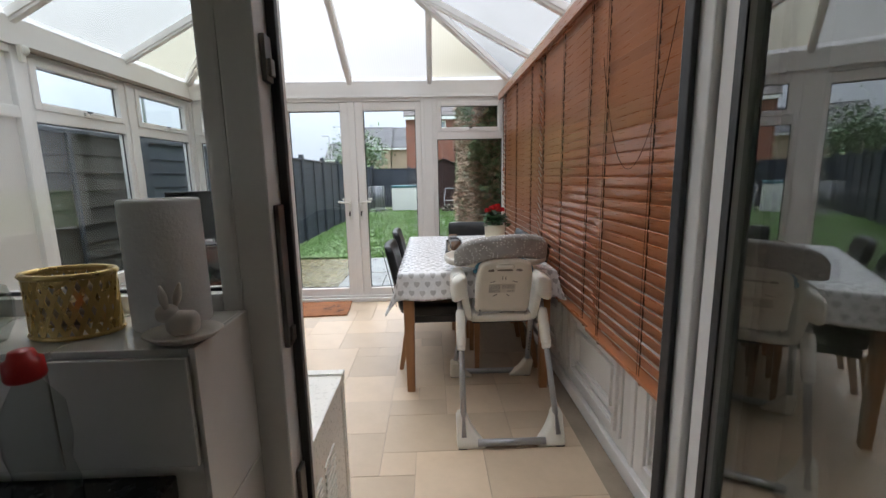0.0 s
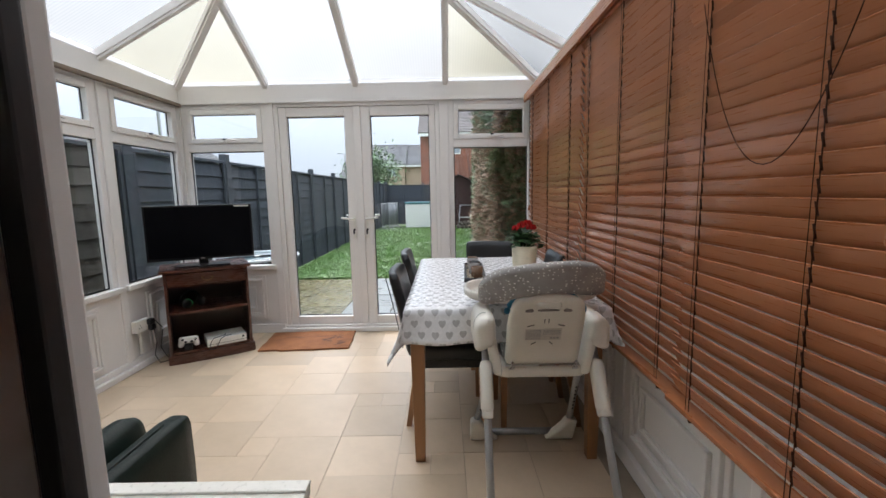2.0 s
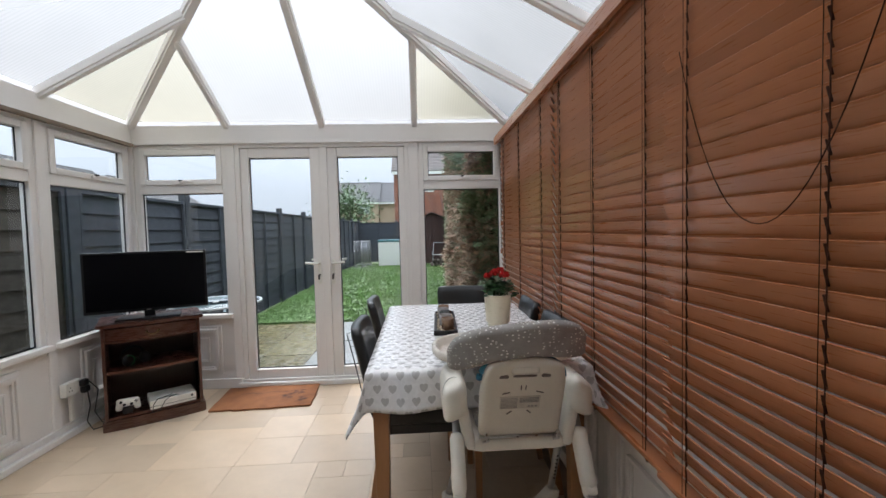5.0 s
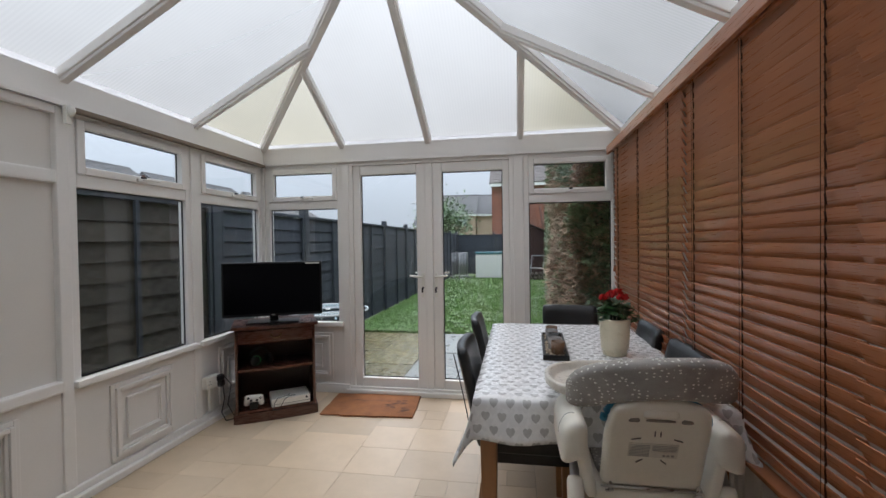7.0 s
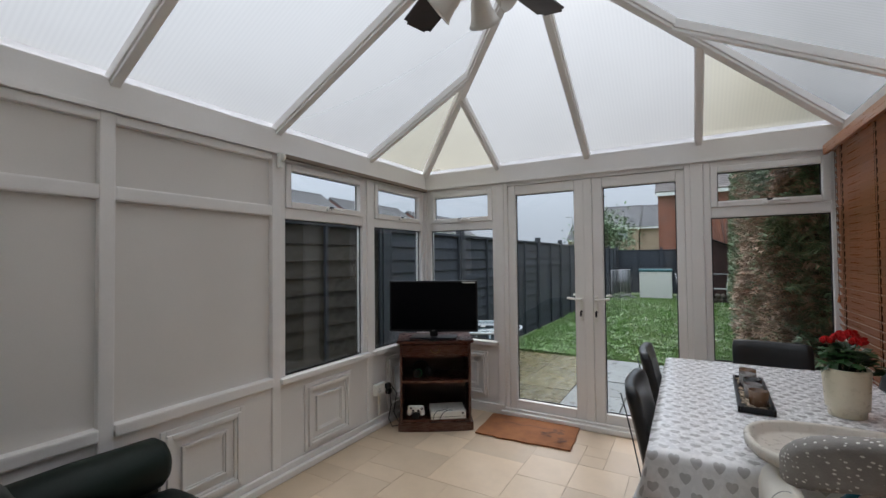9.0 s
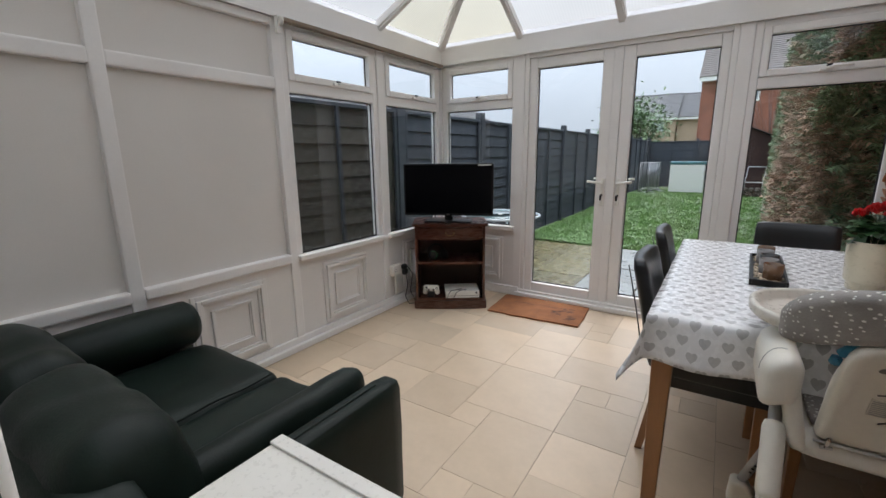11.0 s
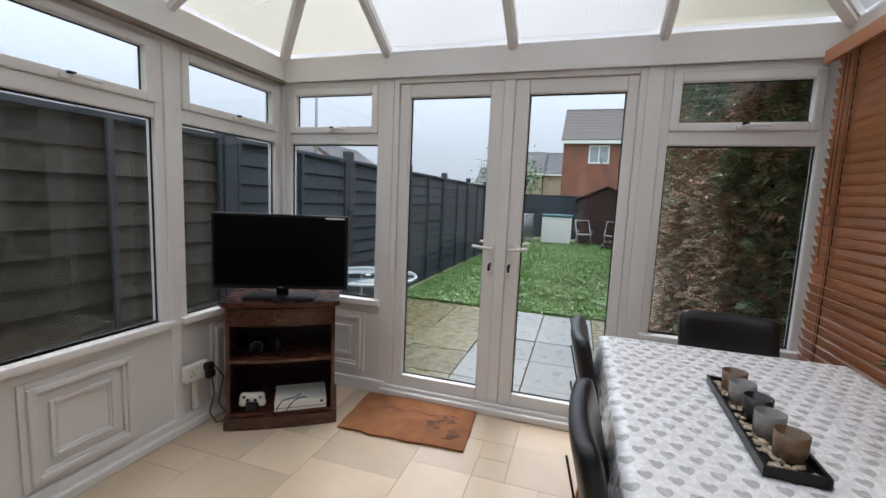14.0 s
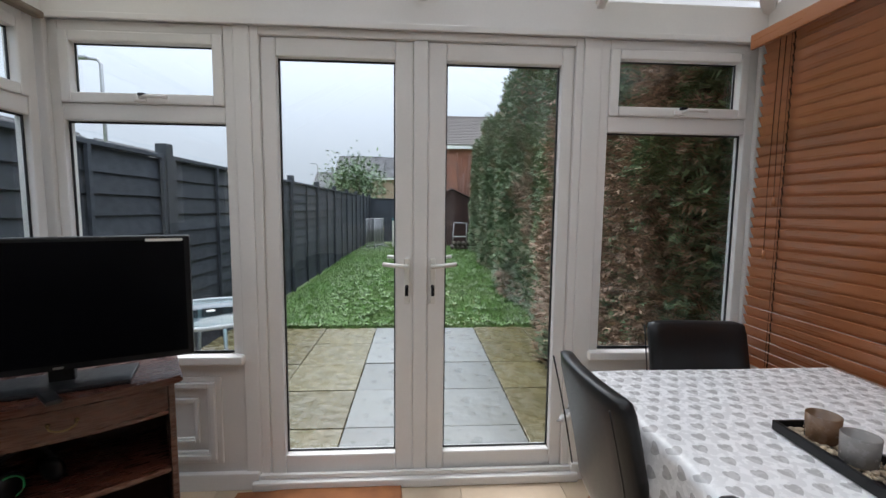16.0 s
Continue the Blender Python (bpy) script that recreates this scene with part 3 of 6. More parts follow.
bars += [((fx1, F0, EAVE), hip(tf, L0), 0.055), ((fx3, F0, EAVE), hip(tg, R0), 0.055), ((XM, F0, EAVE), rend, 0.062)]
for p, q, w in bars:
    b = bmesh.new()
    beam(b, p, q, w, 0.05, 0.006)
    drop = Vector((0, 0, -0.036))
    beam(b, Vector(p) + drop, Vector(q) + drop, w * 0.7, 0.02, 0.005)
    part("glazing_bar", b, UPVC, roof)
b = bmesh.new()
beam(b, (XM, YH, RIDGE), (XM, YR + 0.03, RIDGE), 0.12, 0.07, 0.008)
part("ridge_beam", b, UPVC, roof)

# brown blind rail over the side windows
rail = thing("roller_blind", XL, 0, 0, 0, "rolled-up brown blind cassette under the eaves beam", "blind")
part("cassette", bx(0.035, 0.075, 2.80, 4.56, 2.118, 2.146, bev=0.008), mat("taupe_rail", (0.22, 0.165, 0.12), 0.6), rail)
b = bmesh.new()
lathe(b, [(0.028, 0), (0.03, 0.012), (0.02, 0.02)], 16, pose(0.06, 2.79, 2.12, 90))
box(b, 0.035, 0.06, 2.76, 2.79, 2.05, 2.15, 0.004)
part("bracket", b, WHITEPL, rail, "white chain bracket")

# house wall with the doorway, and the kitchen behind it
wall_s = structure("wall_south", "house wall between kitchen and conservatory, with door and window", "wall")
DL, DR, ZD = -0.235, 0.618, 2.12
for a in ((XL - 0.1, -1.75, 0.66, YH, 0, 3.3), (-1.75, DL - 0.03, 0.66, YH, 0, 1.095), (-1.75, DL - 0.03, 0.66, YH, 2.08, 3.3), (DL - 0.03, DR + 0.03, 0.66, YH, ZD + 0.03, 3.3), (DR + 0.03, XR + 0.1, 0.66, YH, 0, 3.3)):
    part("wall", bx(*a), PLASTER, wall_s)
kitchen = structure("wall_kitchen", "plain kitchen walls and ceiling behind the camera, with an added daylight opening", "wall")
# the unseen gap in the left wall is added to let daylight into the kitchen
for a in ((XL - 0.1, XL, -2.4, -1.4, 0, 2.4), (XL - 0.1, XL, -0.7, 0.66, 0, 2.4), (XL - 0.1, XL, -1.4, -0.7, 0, 1.05), (XL - 0.1, XL, -1.4, -0.7, 2.1, 2.4), (1.35, 1.45, -2.4, 0.66, 0, 2.4), (XL - 0.1, 1.45, -2.5, -2.4, 0, 2.4), (XL - 0.1, 1.45, -2.5, 0.66, 2.4, 2.5), (XR + 0.1, 1.45, 0.66, YH, 0, 2.5)):
    part("wall", bx(*a), PLASTER, kitchen)

jamb = structure("door_frame", "aged white uPVC door frame with black gasket and lock keeps", "door frame")
f = bmesh.new()
box(f, DL - 0.03, DL + 0.035, 0.84, 0.915, 0, ZD, 0.004)
box(f, DR - 0.02, DR + 0.03, 0.84, 0.915, 0, ZD, 0.004)
box(f, DL + 0.035, DR - 0.02, 0.84, 0.915, ZD - 0.04, ZD, 0.004)
box(f, DL + 0.02, DL + 0.052, 0.915, 0.935, 0, ZD, 0.003)
box(f, DR - 0.009, DR + 0.03, 0.916, 0.956, 0, ZD, 0.003)
part("frame", f, UPVC, jamb)
part("gasket", bx(DL + 0.036, DL + 0.054, 0.896, 0.914, 0, ZD - 0.05, bev=0.003), GASKET, jamb)
part("gasket", bx(DR - 0.034, DR - 0.021, 0.88, 0.912, 0, ZD - 0.05, bev=0.003), GASKET, jamb)
for z0, z1 in ((1.52, 1.60), (1.02, 1.30), (0.55, 0.75)):
    k = bx(DL + 0.036, DL + 0.046, 0.855, 0.888, z0, z1, bev=0.002)
    box(k, DL + 0.044, DL + 0.052, 0.862, 0.882, z0 + 0.01, z0 + 0.04, 0.002)
    part("lock_keep", k, mat("worn_steel", (0.2, 0.19, 0.18), 0.4, 0.2, metal=0.8), jamb, "worn steel lock keep")

leaf = structure("door_2", "white framed glazed kitchen door standing open into the kitchen", "door")
swing = pose(0.612, 0.835, 0, 0, 0, -17.5)
LW = 0.815
lf = bmesh.new()
ring(lf, "x", 0, 0.0, 0.06, -LW, 0.0, 0.03, ZD - 0.04, 0.105, 0.006)
lf.transform(swing)
part("door_leaf", lf, UPVC, leaf)
g = bmesh.new()
ring(g, "x", 0, -0.004, 0.0, -LW + 0.08, -0.08, 0.11, ZD - 0.12, 0.034, 0.001)
g.transform(swing)
part("gasket", g, GASKET, leaf)
part("pane", box(bmesh.new(), 0.012, 0.03, -LW + 0.095, -0.095, 0.125, ZD - 0.135, 0, swing), DOORGLASS, leaf)

kwin = structure("window_5", "white kitchen window looking into the conservatory", "window")
f = bmesh.new()
ring(f, "y", 0.84, 0, 0.07, -1.75, DL - 0.03, 1.10, 2.08, 0.038)
box(f, -1.02, -0.96, 0.845, 0.905, 1.15, 2.03, 0.005)
part("window_frame", f, UPVC, kwin)
g = bmesh.new()
ring(g, "y", 0.84, 0.02, 0.028, -1.715, DL - 0.064, 1.135, 2.045, 0.01, 0)
part("gasket", g, GASKET, kwin)
p = part("pane", bx(-1.72, DL - 0.06, 0.875, 0.883, 1.13, 2.05), GLASS, kwin)
p.visible_shadow = False
sillk = structure("kitchen_sill", "white glazed tiles on sill and reveal of the kitchen window", "tiles")
x = DL - 0.032
for i in range(8):
    part("sill_tile", bx(x - 0.198, x, 0.655, 0.838, 1.096, 1.106, bev=0.002), WALLTILE, sillk)
    part("wall_tile", bx(x - 0.198, x, 0.646, 0.655, 0.92, 1.094, bev=0.002), WALLTILE, sillk)
    x -= 0.2
for i, z in enumerate((0.0, 0.27, 0.54, 0.81)):
    part("reveal_tile", bx(DL - 0.031, DL - 0.022, 0.655, 0.839, z, z + 0.267 if i < 3 else 1.106, bev=0.002), WALLTILE, sillk)
wt = thing("worktop", -1.2, 0.35, 0.0, 0, "black kitchen worktop below the tiled sill", "worktop")
part("slab", bx(-1.0, 0.90, -0.3, 0.294, 0.87, 0.91, bev=0.004), WORKTOP, wt)
part("base_unit", bx(-1.0, 0.88, -0.25, 0.29, 0.0, 0.868), PANEL, wt)

# floors
floor = structure("floor", "beige stone-effect tiles of several sizes laid in staggered pattern", "floor")
part("screed", bx(XL - 0.1, 1.45, -2.5, YF + 0.02, -0.06, -0.006), GROUT, floor)
ground = tagged(mesh_ob("ground", bx(-300, 300, -100, 300, -0.9, -0.20), EARTH), "damp grassy ground of garden and fields", "ground", "", "structure")

# ---- wooden venetian blinds ----
XB = 0.885
SP, ST = 0.0465, 32
BLINDS = ((0.98, 2.03), (2.015, 3.12), (3.105, 4.55))
for bi, (y0, y1) in enumerate(BLINDS):
    bl = thing("venetian_blind", XB + (-0.018, 0.0, -0.014)[bi], y0, 0, 0, "closed orange-brown wooden venetian blind over the side windows", "blind", "blinds along the side wall")
    w = y1 - y0
    part("head_rail", bx(-0.03, 0.05, 0, w, 2.115, 2.15, bev=0.003), SLAT, bl)
    sm = bmesh.new()
    box(sm, -0.0275, 0.0275, 0.004, w - 0.004, -0.0019, 0.0019, 0.0012, pose(0, 0, 0, 0, 65.5, 0))
    for k in range(ST):
        z = 2.095 - SP * k
        if k == 0:
            first = part("slat", sm, SLAT, bl)
            o = first
        else:
            o = new("slat", first.data)
            o.parent = bl
        o.location = (random.uniform(-0.0015, 0.0015), 0, z)
        o.rotation_euler = (radians(random.uniform(-0.08, 0.08)), radians(random.uniform(-2.5, 2.5)), radians(random.uniform(-0.05, 0.05)))
    part("bottom_rail", bx(-0.03, 0.03, 0, w, 0.585, 0.603, bev=0.005), SLAT, bl)
    for f0 in ((0.12, 0.5, 0.88) if w > 0.8 else (0.2, 0.8)):
        c = bmesh.new()
        yy = w * f0
        tube(c, [(-0.018, yy, 2.115), (-0.018, yy, 0.59)], 0.0015, 5)
        tube(c, [(-0.021, yy + 0.012, 2.115), (-0.021, yy + 0.012, 0.60)], 0.0010, 5)
        for k in range(ST):
            z = 2.095 - SP * k
            beam(c, (-0.016, yy - 0.001, z - 0.012), (-0.011, yy + 0.012, z + 0.018), 0.0045, 0.003, 0)
        lathe(c, [(0.004, -0.02), (0.007, -0.012), (0.004, 0)], 8, pose(-0.012, yy, 0.585))
        part("ladder_cord", c, CORD, bl, "dark ladder cord")
pelmet = thing("pelmet", XB, 0, 0, 0, "orange-brown wooden pelmet above the blinds", "pelmet")
part("board", bx(-0.075, -0.055, YH, 4.57, 2.10, 2.165, bev=0.004), SLAT, pelmet)
part("top_board", bx(-0.055, 0.03, YH, 4.57, 2.153, 2.165, bev=0.002), SLAT, pelmet)
for yy, zs in ((1.31, (1.62, 1.24)), (4.40, (1.42, 1.18))):
    pc = thing("blind_pull_cord", XB - 0.05, yy, 0, 0, "thin brown pull cord with wooden toggles", "cord")
    for j, z in enumerate(zs):
        c = bmesh.new()
        tube(c, [(0, 0.03 * j, 2.10), (0.004, 0.03 * j + 0.01, z + 0.3), (0.002, 0.03 * j, z)], 0.0016, 5)
        part("cord", c, CORD, pc)
        part("toggle", lathe(bmesh.new(), [(0.004, 0.035), (0.008, 0.02), (0.010, 0), (0.008, -0.006)], 10, pose(0.002, 0.03 * j, z - 0.03)), SLAT, pc)
loop = thing("hanging_cord_loop", XB - 0.06, 1.36, 0, 0, "slack thin cord looped across the blind", "cord")
c = bmesh.new()
tube(c, [(0, 0.54 * u, 2.06 - 0.70 * math.sin(math.pi * (u * 0.86 + 0.07)) ** 0.7) for u in [i / 24 for i in range(25)]], 0.0013, 5)
part("cord", c, CORD, loop)
hk = thing("cord_bundle", XB - 0.05, 1.27, 1.66, 0, "dark tangled blind cords tied in a knot", "cord")
c = bmesh.new()
for j in range(7):
    tube(c, [(0.014 * math.sin(a + j) - 0.008, 0.024 * math.cos(a * (1 + 0.1 * j) + j), 0.035 * math.sin(2 * a + j * 0.7) - 0.005 * j) for a in [i * 0.5 for i in range(10)]], 0.002, 5)
part("knot", c, CORD, hk)

# ---- dining table, cloth and chairs ----
TX0, TX1, TY0, TY1, TZ = -0.10, 0.83, 2.54, 4.07, 0.775
table = thing("dining_table", 0, 0, 0, 0, "rectangular oak dining table under a patterned oilcloth", "table")
part("tabletop", bx(TX0, TX1, TY0, TY1, TZ - 0.035, TZ, bev=0.006), OAK, table)
part("apron", bx(TX0 + 0.05, TX1 - 0.05, TY0 + 0.05, TY1 - 0.05, TZ - 0.12, TZ - 0.036), OAK, table)
for lx in (TX0 + 0.045, TX1 - 0.045):
    for ly in (TY0 + 0.045, TY1 - 0.045):
        lg = bmesh.new()
        box(lg, -0.036, 0.036, -0.036, 0.036, 0, TZ - 0.037, 0.006)
        for v in lg.verts:
            k = 0.68 + 0.32 * min(1, v.co.z / 0.6)
            v.co.x, v.co.y = v.co.x * k + lx, v.co.y * k + ly
        part("leg", lg, OAK, table)

OV = 0.165
cloth = bmesh.new()
uvl = cloth.loops.layers.uv.new("UVMap")
NX, NY = 64, 96
W, H = TX1 - TX0 + 2 * OV, TY1 - TY0 + 2 * OV
grid = []
for i in range(NX + 1):
    col = []
    for j in range(NY + 1):
        u, v = TX0 - OV + W * i / NX, TY0 - OV + H * j / NY
        dx = max(TX0 - u, 0, u - TX1)
        dy = max(TY0 - v, 0, v - TY1)
        sx = -1 if u < TX0 else 1
        sy = -1 if v < TY0 else 1
        x, y = min(max(u, TX0 - 0.004), TX1 + 0.004), min(max(v, TY0 - 0.004), TY1 + 0.004)
        z = TZ + 0.006 + 0.002 * noise.noise(Vector((u * 6, v * 6, 0))) + 0.0035 * max(0, 1 - abs((u - 0.12 - 0.02 * math.sin(v * 3)) % 0.33 - 0.16) / 0.012) * 0.6
        z += 0.003 * max(0, 1 - abs((v + 0.015 * math.sin(u * 5)) % 0.36 - 0.18) / 0.012) * 0.6
        fall = max(dx, dy)
        if fall > 0:
            z = TZ + 0.006 - max(0, math.hypot(dx, dy) * (1.0 if dx * dy == 0 else 1.02))
            flare = 0.10 * fall + 0.018 * math.sin((v if dx > dy else u) * 19 + 0.6) * fall / OV
            if dx > 0:
                x += sx * (0.008 + flare * (1 if dx >= dy else 0.6) + (0.30 * min(dx, dy)))
            if dy > 0:
                y += sy * (0.008 + flare * (1 if dy > dx else 0.6) + (0.30 * min(dx, dy)))
            z = max(z, TZ - 0.27)
        col.append((cloth.verts.new((x, y, z)), (u, v)))
    grid.append(col)
for i in range(NX):
    for j in range(NY):
        q = (grid[i][j], grid[i + 1][j], grid[i + 1][j + 1], grid[i][j + 1])
        fc = cloth.faces.new([k[0] for k in q])
        fc.smooth = True
        for lp, k in zip(fc.loops, q):
            lp[uvl].uv = k[1]
tc = mesh_ob("tablecloth", cloth, CLOTH)
so = tc.modifiers.new("thickness", "SOLIDIFY")
so.thickness, so.offset = 0.0016, 1
tagged(tc, "glossy white oilcloth with grey hearts, fold creases, on the table", "tablecloth")


def dining_chair():
    """Black leather chair on dark oak legs; faces +x, back at -x."""
    ch = thing("dining_chair", 0, 0, 0, 0, "black leather dining chair with oak legs, pushed under the table", "chair", "chairs round the table")
    part("seat", soft(bmesh.new(), -0.20, 0.22, -0.21, 0.21, 0.39, 0.48, 0.03, 8, 0.003), LEATHER, ch)
    part("seat_frame", bx(-0.18, 0.20, -0.19, 0.19, 0.345, 0.392, bev=0.004), LEATHER, ch)
    bk = soft(bmesh.new(), -0.03, 0.03, -0.208, 0.208, 0.0, 0.47, 0.025, 10, 0.002)
    for v in bk.verts:
        h = v.co.z
        v.co.x += -0.21 - 0.16 * h - 0.10 * h * h + 0.03 * (1 - (v.co.y / 0.208) ** 2) * -0.7
        v.co.z += 0.415
    part("backrest", bk, LEATHER, ch)
    for sy in (0.20, -0.20):
        part("seam", tube(bmesh.new(), [(-0.235 - 0.16 * h - 0.1 * h * h - 0.024, sy, 0.42 + h) for h in (0.05, 0.15, 0.25, 0.35, 0.44)], 0.003, 5), LEATHER, ch)
    for lx, ly in ((0.17, 0.17), (0.17, -0.17), (-0.19, 0.17), (-0.19, -0.17)):
        lg = bmesh.new()
        box(lg, -0.02, 0.02, -0.02, 0.02, 0, 0.35, 0.004)
        for v in lg.verts:
            k = 0.75 + 0.25 * v.co.z / 0.35
            v.co.x = v.co.x * k + lx - (0.06 * (1 - v.co.z / 0.35) ** 2 if lx < 0 else 0)
            v.co.y = v.co.y * k + ly
        part("leg", lg, OAK, ch)
    return ch


chair = dining_chair()
chair.matrix_basis = pose(0.11, 3.07, 0, 0, 0, 0)
copy_thing(chair, pose(0.10, 3.82, 0, 0, 0, 1.5))
copy_thing(chair, pose(0.56, 3.03, 0, 0, 0, 181))
copy_thing(chair, pose(0.56, 3.62, 0, 0, 0, 178))
far = copy_thing(chair, pose(0.46, 4.03, 0, 0, 0, -93))
tagged(far, "black leather dining chair at the table's garden end", "chair")

# ---- things on the table ----
tray = thing("candle_tray", 0.27, 3.36, TZ + 0.010, -2.5, "long black tray of pebbles with five candle cups", "tray")
b = bx(-0.062, 0.062, -0.28, 0.28, 0, 0.006, bev=0.002)
for a in ((-0.065, -0.056, -0.28, 0.28), (0.056, 0.065, -0.28, 0.28), (-0.056, 0.056, -0.28, -0.271), (-0.056, 0.056, 0.271, 0.28)):
    box(b, *a, 0.0, 0.026, 0.002)
part("tray", b, BLACKPL, tray)
b = bmesh.new()
rng = random.Random(4)
for i in range(230):
    p = bmesh.new()
    bmesh.ops.create_icosphere(p, subdivisions=1, radius=0.009 * rng.uniform(0.6, 1.15))
    merge(b, p, pose(rng.uniform(-0.048, 0.048), rng.uniform(-0.262, 0.262), 0.010 + rng.uniform(0, 0.006), rng.uniform(0, 40), 0, rng.uniform(0, 360)) @ Matrix.Diagonal((1.3, 0.9, 0.65, 1)))
tagged(part("pebbles", b, PEBBLE, tray, "small tan pebbles"), "", "", "", "stuff")
for i, (cy, mt, lb) in enumerate(((0.2, AMBER, "brown"), (0.105, GREYCUP, "grey"), (0.005, BLACKCUP, "black"), (-0.095, GREYCUP, "grey"), (-0.195, AMBER, "brown"))):
    cup = thing("candle_cup", 0.27 + 0.004 * (-1) ** i, 3.36 + cy, TZ + 0.024, 0, lb + " smoky glass tealight cup standing on the pebbles", "candle holder", "candle cups on the tray")
    part("cup", lathe(bmesh.new(), [(0.028, 0), (0.034, 0.004), (0.036, 0.066), (0.0335, 0.066), (0.031, 0.008), (0, 0.007)], 24), mt, cup)
    part("tealight", lathe(bmesh.new(), [(0.019, 0.008), (0.019, 0.022), (0.0, 0.021)], 16), PAPER, cup, "white tealight")

potp = thing("potted_plant", 0.575, 3.24, TZ + 0.009, 0, "red flowering plant in a cream glazed pot on the table", "plant")
part("pot", lathe(bmesh.new(), [(0.056, 0), (0.060, 0.003), (0.061, 0.030), (0.067, 0.034), (0.070, 0.038), (0.078, 0.185), (0.076, 0.195), (0.071, 0.195), (0.069, 0.17), (0, 0.17)], 32), POT, potp)
part("soil", lathe(bmesh.new(), [(0.069, 0.165), (0.066, 0.176), (0, 0.18)], 24), SOIL, potp)
st, lv = bmesh.new(), bmesh.new()
rng = random.Random(9)


def leaf_quad(bm, p, d, up, w, l):
    s = d.cross(up).normalized() * w / 2
    a = [p, p + d * l * 0.35 + s - up * 0.004, p + d * l * 0.75 + s * 0.8, p + d * l - up * l * 0.12, p + d * l * 0.75 - s * 0.8, p + d * l * 0.35 - s - up * 0.004]
    mid = p + d * l * 0.5 + up * l * 0.06
    vs = [bm.verts.new(k) for k in a]
    c = bm.verts.new(mid)
    for i in range(6):
        bm.faces.new((vs[i], vs[(i + 1) % 6], c))


for i in range(26):
    a, e = rng.uniform(0, 6.28), rng.uniform(0.1, 1.2)
    top = Vector((math.cos(a) * math.sin(e) * 0.085, math.sin(a) * math.sin(e) * 0.085, 0.185 + 0.10 * math.cos(e)))
    tube(st, [(0.02 * math.cos(a), 0.02 * math.sin(a), 0.17), top], 0.0022, 5)
    for k in range(5):
        d = Vector((math.cos(a + rng.uniform(-1.3, 1.3)), math.sin(a + rng.uniform(-1.3, 1.3)), rng.uniform(-0.2, 0.5))).normalized()
        leaf_quad(lv, top - Vector((0, 0, rng.uniform(0, 0.05))), d, Vector((0, 0, 1)), rng.uniform(0.025, 0.045), rng.uniform(0.035, 0.065))
for fx, fy, fz in ((-0.03, -0.02, 0.31), (0.025, -0.035, 0.30), (0.05, 0.02, 0.295), (-0.005, 0.03, 0.315), (0.015, -0.005, 0.325), (-0.055, 0.015, 0.292)):
    tube(st, [(0, 0, 0.18), (fx, fy, fz)], 0.002, 5)
    pt = bmesh.new()
    for k in range(16):
        a = k * 2.4
        e = 0.25 + 0.075 * k
        d = Vector((math.cos(a) * math.sin(e), math.sin(a) * math.sin(e), math.cos(e)))
        leaf_quad(pt, Vector((fx, fy, fz)) + d * 0.003, d, Vector((-d.y, d.x, 0.3)).normalized(), 0.022, 0.022 + 0.006 * (k % 3))
    part("flower", pt, PETAL, potp, "bright red rose-like flower")
part("stems", st, LEAF, potp)
part("leaves", lv, LEAF, potp)

# ---- high chair ----
hc = thing("high_chair", 0.472, 2.38, 0, 0, "cream plastic folding high chair with grey patterned cushion", "high chair")


def along(p, q, t):
    return Vector(p).lerp(Vector(q), t)


